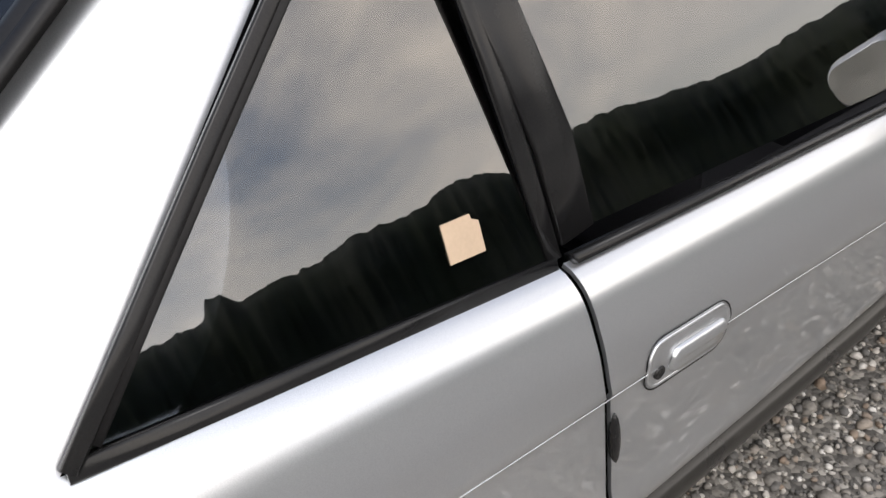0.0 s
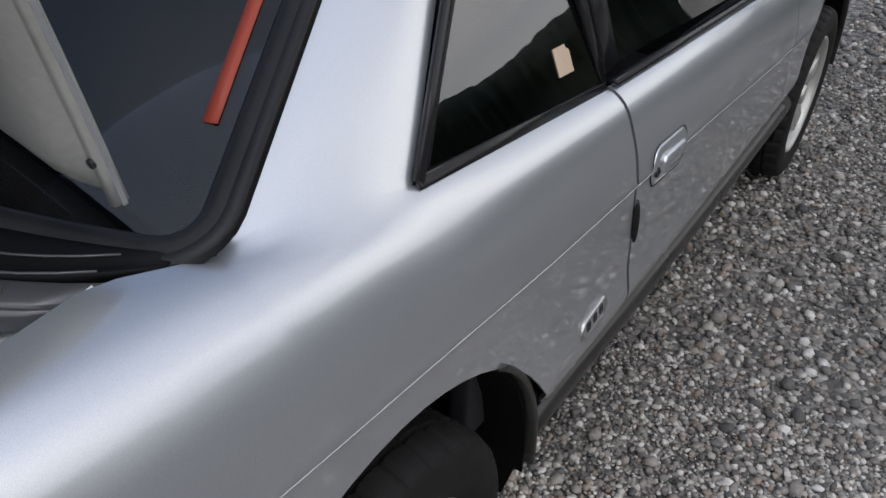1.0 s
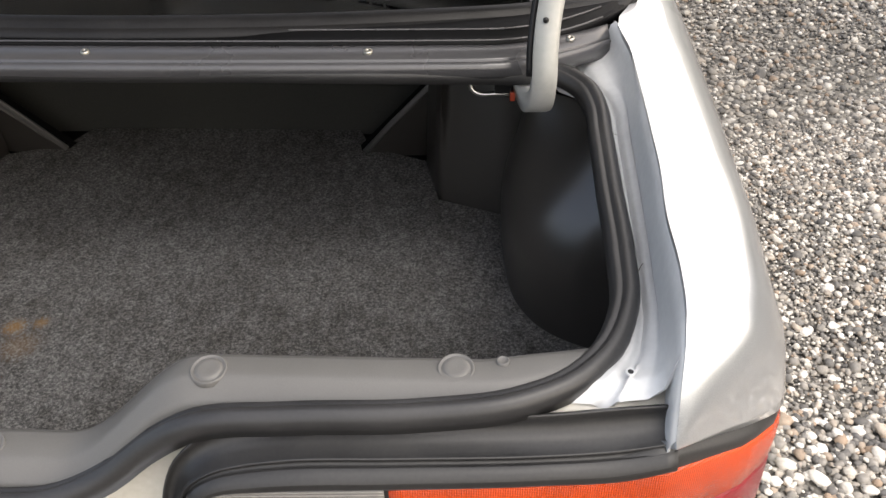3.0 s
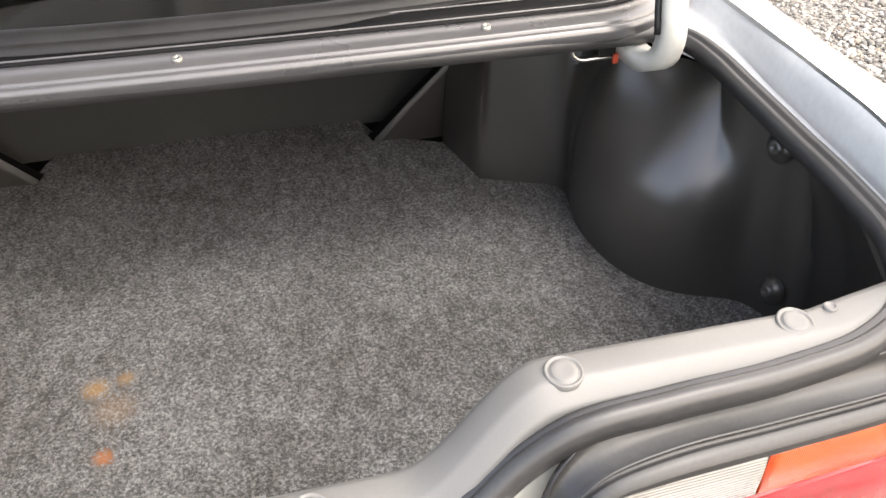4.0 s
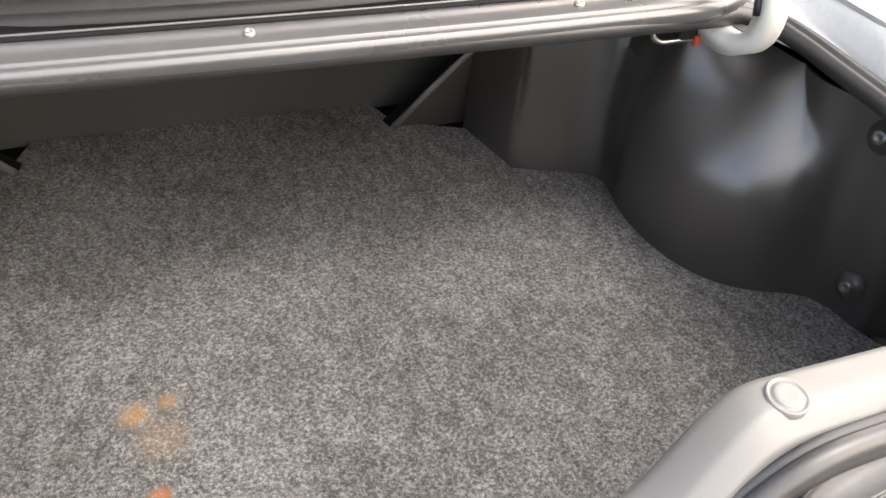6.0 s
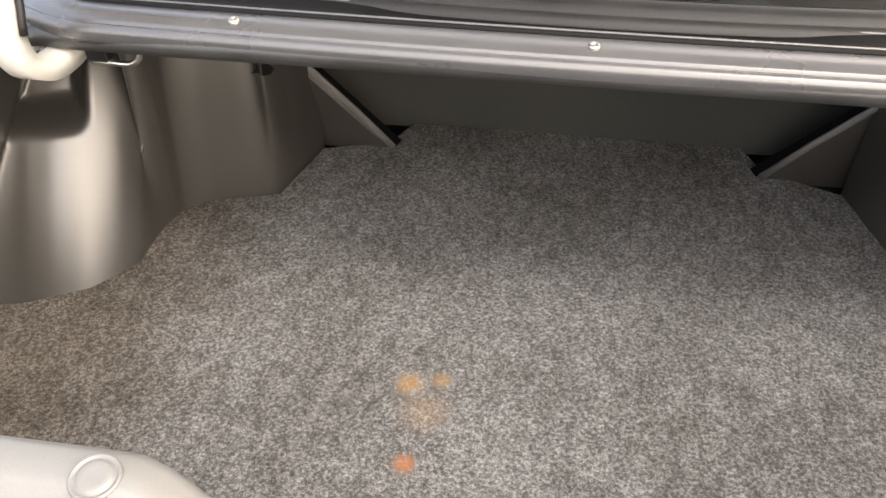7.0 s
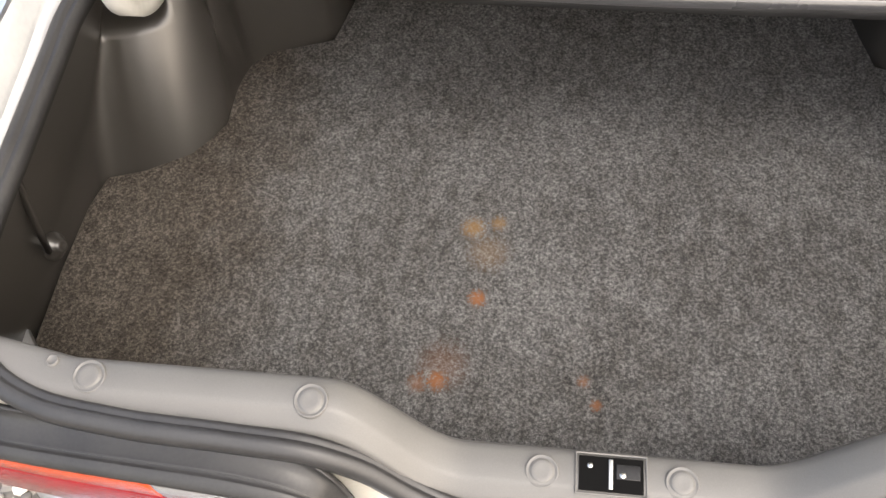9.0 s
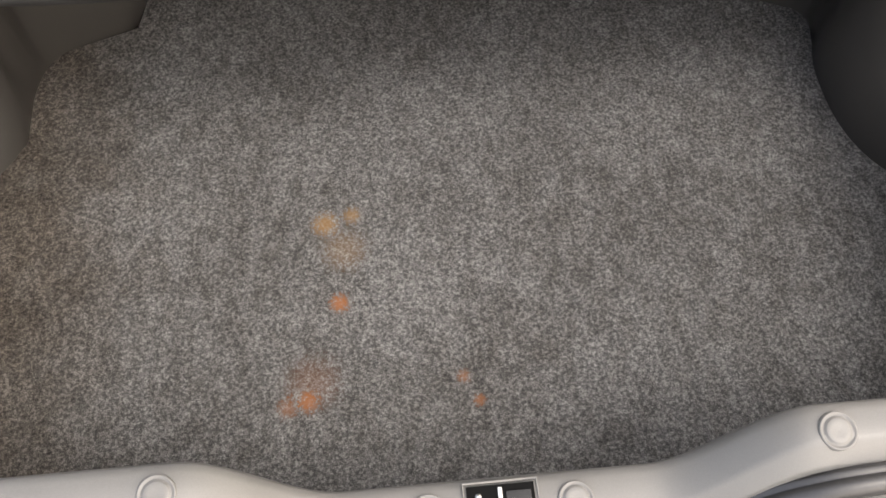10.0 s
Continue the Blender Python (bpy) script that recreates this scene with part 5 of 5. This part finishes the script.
lid = new("boot_lid")
lid.parent = car
xs = np.linspace(-0.662, 0.662, 33)
rows = [[lid_place(x, v) for x in xs] for v in np.linspace(0, 1, 14)]
for a, b in ((-0.03, 0.012), (-0.06, 0.02), (-0.12, 0.03), (-0.19, 0.035)):
    rows.append([lid_place(x, 1.0) + Vector((0, a, b)) for x in xs])
loft("lid_skin", rows, PAINT, lid, "", solid=0.005, flip=True)
rows = []
for v in np.linspace(0.0, 0.97, 30):
    row = []
    for x in np.linspace(-0.655, 0.655, 60):
        u = x / 0.655
        frame_in = smooth01((abs(u) - 0.70) / 0.10) + smooth01((0.16 - v) / 0.07) + smooth01((v - 0.80) / 0.08) + smooth01((0.07 - abs(u)) / 0.04)
        edge = smooth01((1 - abs(u)) / 0.05) * smooth01(v / 0.05)
        row.append(lid_place(x, v, -0.006 - 0.026 * min(frame_in, 1) * edge))
    rows.append(row)
loft("lid_frame", rows, LID_PAINT, lid, "pale painted stamped inner frame", solid=0.002, flip=False)
for s in (1, -1):
    sweep("lid_flange", [lid_place(s * 0.655, v, -0.004) for v in np.linspace(0.0, 1.0, 14)], rounded(0.012, 0.016, 0.004, 3), LID_PAINT, lid, "", up=(0, 1, 0.3))
    lathe("lid_screw", [(0.005, 0), (0.0045, 0.003), (0, 0.0035)], lid_place(s * 0.655, 0.08, -0.012), (0, -1, -0.3), TRIM, lid, "", 10)

for cx in (-0.36, -0.12, 0.10, 0.34):
    for k in range(3):
        a, b = lid_place(cx + 0.022 * k, 0.10, -0.0385), lid_place(cx + 0.017 + 0.022 * k, 0.10, -0.0385)
        flat_bar("lid_slot", [a, b], 0.004, 0.003, BLACKOUT, lid, "short dark slot", up=(0, -1, -0.3))
for cx in (-0.47, -0.24, 0.0, 0.24, 0.47):
    loop = [lid_place(cx + p, 0.215 + 1.6 * q, -0.012) for p, q in rounded(0.15, 0.075, 0.03, 5)]
    sweep("lid_bead", loop, ring(0.005, 8), LID_PAINT, lid, "pressed bead in the lid", closed=True, up=(0, -1, -0.3))

# ---------------------------------------------------------------- details on the flanks
def flank_point(y, z, s, out=0.0):
    pts = section(y, 0.424)
    zz = np.array([p[1] for p in pts])[::-1]
    xx = np.array([p[0] for p in pts])[::-1]
    return Vector(((float(np.interp(z, zz, xx)) + out) * s, y, z))


def decal_loop(cy, cz, w, h, r, s, out, slope=0.0, n=5, skew=0.0):
    return [flank_point(cy + a + skew * b, cz + b + slope * a, s, out) for a, b in rounded(w, h, r, n)]


for s in (1, -1):
    # door handle: dished surround, pull and lock
    handle = new("door_handle")
    handle.parent = car
    rim_loop = decal_loop(2.022, 0.706, 0.172, 0.068, 0.026, s, 0.001, -0.06)
    sweep("handle_surround", rim_loop, rounded(0.006, 0.005, 0.002, 2), PAINT, handle, "", closed=True, up=(s, 0, 0))
    sweep("handle_shadow_gap", decal_loop(2.022, 0.706, 0.184, 0.080, 0.032, s, 0.0012, -0.06), rounded(0.0022, 0.0016, 0.0006, 1), TRIM, handle, "dark shut line", closed=True, up=(s, 0, 0))
    dish = [decal_loop(2.022, 0.706, 0.168 * k, 0.064 * k, 0.025 * k, s, d, -0.06) for k, d in ((1.0, 0.0025), (0.9, 0.0022), (0.6, 0.002), (0.05, 0.002))]
    loft("handle_dish", dish, PAINT, handle, "", close_u=True, flip=s > 0)
    pull = [decal_loop(2.040, 0.699, 0.122 * k, 0.040 * k, 0.014 * k, s, d, -0.06) for k, d in ((1.0, 0.0025), (0.985, 0.006), (0.92, 0.008), (0.5, 0.0085), (0.05, 0.0088))]
    loft("handle_pull", pull, PAINT, handle, "worn silver handle pull", close_u=True, flip=s > 0)
    lathe("lock", [(0.010, 0.002), (0.0095, 0.006), (0.0085, 0.0065), (0.005, 0.0045), (0, 0.0045)], flank_point(1.958, 0.698, s), (s, 0, 0), TRIM, handle, "black door lock", 16)
    # black guide tab on the door's rear edge
    tab = []
    for z in np.linspace(0.678, 0.586, 13):
        w = math.sqrt(max(1 - ((z - 0.632) / 0.0465) ** 2, 0.02))
        tab.append([flank_point(1.872 + 0.16 * (0.71 - z) + a * w, z, s, o * (0.3 + 0.7 * w)) for a, o in ((-0.009, -0.002), (-0.008, 0.006), (-0.002, 0.009), (0.005, 0.007), (0.009, -0.001))])
    loft("door_tab", tab, TRIM, car, "black rubber tab on the door edge", caps=True, flip=s < 0)
    # oval badge: plain shape
    badge = [decal_loop(1.735, 0.515, 0.105 * k, 0.036 * k, 0.017 * k, s, d, 0.1) for k, d in ((1.0, 0.0005), (0.97, 0.004), (0.85, 0.004), (0.80, 0.002), (0.3, 0.002))]
    loft("badge", badge, STEEL, car, "oval chrome badge rim", close_u=True, flip=s > 0)
    loft("badge_field", [decal_loop(1.735, 0.515, 0.105 * k, 0.036 * k, 0.017 * k, s, 0.0026, 0.1) for k in (0.80, 0.5, 0.05)], PAINT, car, "silver field of the oval badge", close_u=True, flip=s > 0)
    for k in range(3):
        loft("badge_bar", [decal_loop(1.710 + 0.026 * k, 0.513 + 0.0026 * k, 0.017 * q, 0.016 * q, 0.004 * q, s, 0.0034, 0.1) for q in (1.0, 0.5, 0.05)], TRIM, car, "small dark bar", close_u=True, flip=s > 0)
    # swage line: thin bright step
    sweep("swage_line", [flank_point(y, table(y, *TC)[5] + 0.001, s, 0.0013) for y in np.linspace(0.52, 3.08, 90) if not 1.85 < y < 1.87 and not 1.92 < y < 2.12], rounded(0.0017, 0.0014, 0.0005, 2), PAINT, car, "", up=(s, 0, 0))

# fuel flap on the right
flap = new("fuel_flap")
flap.parent = car
flap["label"] = "silver fuel flap with a thin dark shut line"
gap = decal_loop(0.795, 0.765, 0.205, 0.130, 0.045, 1, 0.0014, 0.0, 6, -0.12)
sweep("shut_line", gap, rounded(0.0015, 0.0012, 0.0004, 1), STRIP, flap, "dark shut line", closed=True, up=(1, 0, 0))
sweep("flap_edge", decal_loop(0.795, 0.765, 0.199, 0.124, 0.043, 1, 0.0016, 0.0, 6, -0.12), rounded(0.002, 0.002, 0.0007, 2), PAINT, flap, "", closed=True, up=(1, 0, 0))

# antenna on the left rear wing
AB = Vector((-0.722, 0.735, 0.943))
ant = new("antenna")
ant.parent = car
lathe("antenna_base", [(0.018, -0.006), (0.017, 0.004), (0.011, 0.010), (0.008, 0.022), (0.0, 0.022)], AB, (-0.25, 0, 1), RUBBER, ant, "black rubber antenna base", 20)
lathe("antenna_rod", [(0.004, 0.02), (0.004, 0.10), (0.0025, 0.105), (0.0025, 0.45), (0, 0.452)], AB, (-0.25, 0.15, 1), STEEL, ant, "steel antenna rod", 10)

# door mirrors
for s in (1, -1):
    mir = new("door_mirror")
    mir.parent = car
    rows = []
    for t, k in ((0.0, 0.55), (0.08, 0.9), (0.3, 1.0), (0.7, 0.95), (0.92, 0.7), (1.0, 0.3)):
        rows.append([Vector((s * (0.90 + a * k), 2.93 + 0.13 * t, 0.895 + b * k)) for a, b in rounded(0.19, 0.115, 0.045, 4)])
    loft("mirror_shell", rows, PAINT, mir, "silver mirror shell", close_u=True, caps=True, flip=s > 0)
    rows = [[Vector((s * (0.90 + a * k), 2.929 - 0.001 * k, 0.895 + b * k)) for a, b in rounded(0.155, 0.09, 0.035, 4)] for k in (1.0, 0.5, 0.02)]
    loft("mirror_glass", rows, STEEL, mir, "mirror glass", close_u=True)
    sweep("mirror_foot", [Vector((s * x, 2.97, z)) for x, z in ((0.77, 0.83), (0.80, 0.845), (0.84, 0.86))], rounded(0.05, 0.03, 0.01, 3), PAINT, mir, "silver mirror foot")

# ---------------------------------------------------------------- the ground
rows = []
gx = np.r_[-2500, -400, -80, -20, np.linspace(-6, 8, 57), 20, 80, 400, 2500]
gy = np.r_[-2500, -400, -80, -20, np.linspace(-5, 9, 57), 20, 80, 400, 2500]
rows = [[Vector((x, y, -0.006 + 0.006 * noise.noise(Vector((x * 0.9, y * 0.9, 0))) if max(abs(x), abs(y)) < 12 else -0.006)) for x in gx] for y in gy]
ground = loft("ground", rows, EARTH, None)
tagged(ground, "grey and tan river gravel yard", "ground", kind="structure")


def base_stone(seed, count):
    """A water-worn pebble: the hull of points spread evenly over a lumpy ball."""
    bm = bmesh.new()
    rng = np.random.RandomState(seed)
    for k in range(count):
        up = 1 - (2 * k + 1) / count
        turn = 2.39996 * k + rng.uniform(-0.25, 0.25)
        d = Vector((math.sqrt(1 - up * up) * math.cos(turn), math.sqrt(1 - up * up) * math.sin(turn), up))
        bm.verts.new(d * (1 + 0.20 * noise.noise(d * 1.1 + Vector((seed * 3.1, 0, 0))) + rng.uniform(-0.15, 0.06)))
    bmesh.ops.convex_hull(bm, input=bm.verts[:])
    loose = [v for v in bm.verts if not v.link_faces]
    bmesh.ops.delete(bm, geom=loose, context="VERTS")
    bmesh.ops.recalc_face_normals(bm, faces=bm.faces[:])
    bm.verts.index_update()
    vs = np.array([v.co for v in bm.verts])
    fs = np.array([[v.index for v in f.verts] for f in bm.faces])
    bm.free()
    return vs, fs


KINDS = [base_stone(k, 22) for k in range(14)]
KINDS_LOW = [base_stone(k, 14) for k in range(10)]
KINDS_MID = [base_stone(k + 20, 26) for k in range(8)]


def scatter(name, count, x0, x1, y0, y1, kinds, seed, size, skip=True):
    rng = np.random.RandomState(seed)
    V, F, off = [], [], 0
    for _ in range(count):
        x, y = rng.uniform(x0, x1), rng.uniform(y0, y1)
        if skip and abs(x) < 0.62 and 0.4 < y < 4.2:
            continue
        # thin out raggedly towards the rim of the gravel
        rim = [1.0]
        if x1 > 2.8:
            rim.append((x1 - x) / 0.7)
        if x0 < -2:
            rim.append((x - x0) / 0.7)
        if y0 < 0.7:
            rim.append((y - y0) / 0.4)
        if y1 > 7 or y1 == 3.0:
            rim.append((y1 - y) / 0.8)
        if rng.uniform(0, 1) > min(rim) + 0.5 * noise.noise(Vector((x * 2.3, y * 2.3, 9))) * (min(rim) < 1):
            continue
        patch = noise.noise(Vector((x * 1.1, y * 0.8, 4)))
        r = size * float(np.exp(rng.normal(0, 0.42))) * (1 + 0.35 * patch)
        vs, fs = kinds[rng.randint(len(kinds))]
        sc = np.array((1.0 * rng.uniform(0.8, 1.25), rng.uniform(0.75, 1.1), rng.uniform(0.45, 0.75))) * r
        a = rng.uniform(0, 2 * math.pi)
        tx, ty = rng.normal(0, 0.25, 2)
        ca, sa = math.cos(a), math.sin(a)
        p = vs * sc
        p = p @ np.array(((1, 0, -ty), (0, 1, tx), (ty, -tx, 1)))
        p = p @ np.array(((ca, sa, 0), (-sa, ca, 0), (0, 0, 1)))
        p = p + (x, y, r * rng.uniform(0.05, 0.45) - 0.004)
        V.append(p)
        F.append(fs + off)
        off += len(vs)
    V, F = np.concatenate(V), np.concatenate(F)
    me = bpy.data.meshes.new(name)
    me.vertices.add(len(V))
    me.vertices.foreach_set("co", V.ravel())
    me.loops.add(F.size)
    me.loops.foreach_set("vertex_index", F.ravel().astype(np.int32))
    me.polygons.add(len(F))
    me.polygons.foreach_set("loop_start", np.arange(0, F.size, 3, dtype=np.int32))
    me.polygons.foreach_set("loop_total", np.full(len(F), 3, dtype=np.int32))
    me.update()
    me.validate()
    me.polygons.foreach_set("use_smooth", np.ones(len(F), bool))
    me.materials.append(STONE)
    ob = new(name, me)
    ob.parent = ground
    return tagged(ob, "rounded grey, tan and white gravel stones", kind="stuff")


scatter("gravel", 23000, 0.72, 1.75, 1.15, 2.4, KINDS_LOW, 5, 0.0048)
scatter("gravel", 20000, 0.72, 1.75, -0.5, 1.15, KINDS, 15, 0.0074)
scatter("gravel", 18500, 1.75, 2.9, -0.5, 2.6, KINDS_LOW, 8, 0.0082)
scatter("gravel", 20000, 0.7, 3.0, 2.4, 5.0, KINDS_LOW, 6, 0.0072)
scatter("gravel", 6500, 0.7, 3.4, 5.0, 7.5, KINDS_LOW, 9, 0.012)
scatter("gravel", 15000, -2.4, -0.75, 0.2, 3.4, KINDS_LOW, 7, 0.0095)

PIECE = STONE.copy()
PIECE.name = "river_stone"
info = PIECE.node_tree.nodes.new("ShaderNodeObjectInfo")
for n in PIECE.node_tree.nodes:
    if n.bl_idname == "ShaderNodeNewGeometry":
        for l in list(n.outputs["Random Per Island"].links):
            PIECE.node_tree.links.new(info.outputs["Random"], l.to_socket)
stone_meshes = []
for vs, fs in KINDS_MID:
    me = bpy.data.meshes.new("stone")
    me.from_pydata([tuple(v) for v in vs], [], [tuple(int(i) for i in f) for f in fs])
    me.materials.append(PIECE)
    me.polygons.foreach_set("use_smooth", [True] * len(me.polygons))
    stone_meshes.append(me)
rng = np.random.RandomState(21)
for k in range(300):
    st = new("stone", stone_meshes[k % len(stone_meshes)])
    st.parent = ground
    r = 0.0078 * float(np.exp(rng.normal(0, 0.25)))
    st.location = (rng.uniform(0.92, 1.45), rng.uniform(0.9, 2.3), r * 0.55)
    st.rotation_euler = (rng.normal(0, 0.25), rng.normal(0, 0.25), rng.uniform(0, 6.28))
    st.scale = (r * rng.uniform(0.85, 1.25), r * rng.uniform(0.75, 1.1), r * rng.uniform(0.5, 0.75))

# dark woods far off round the yard: a belt of foliage with a ragged top
rows = []
for k in range(1441):
    a = 2 * math.pi * (k % 1440) / 1440
    v = Vector((math.cos(a), math.sin(a), 0))
    turn = math.degrees(a) if a < math.pi else math.degrees(a) - 360
    h = 4.6 + 2.9 * smooth01((math.cos(a) - 0.50) / 0.4) * smooth01((math.sin(a) + 0.3) / 0.3) - 1.2 * smooth01((-math.sin(a) - 0.1) / 0.4) + 0.3 * noise.noise(v * 4) + 0.25 * noise.noise(v * 15) + 0.16 * noise.noise(v * 60) + 0.10 * noise.noise(v * 150)
    h += 0.85 * math.exp(-(((turn - 23) / 0.9) ** 4)) + 0.5 * math.exp(-(((turn - 41) / 2.6) ** 4))  # two taller crowns
    d = 40 + 2 * noise.noise(v * 9)
    rows.append([v * (d + off + 0.5 * noise.noise(Vector((k * 0.7, off * 9, 3)))) + Vector((0, 0, h * f)) for off, f in ((-1.5, -0.05), (-1.0, 0.25), (0, 0.5), (-0.3, 0.72), (0.6, 0.9), (1.6, 1.0), (4.0, 0.9), (5.0, -0.05))])
woods = loft("backdrop", rows, LEAF, None)
tagged(woods, "dark woods along the horizon", "woods", kind="structure")
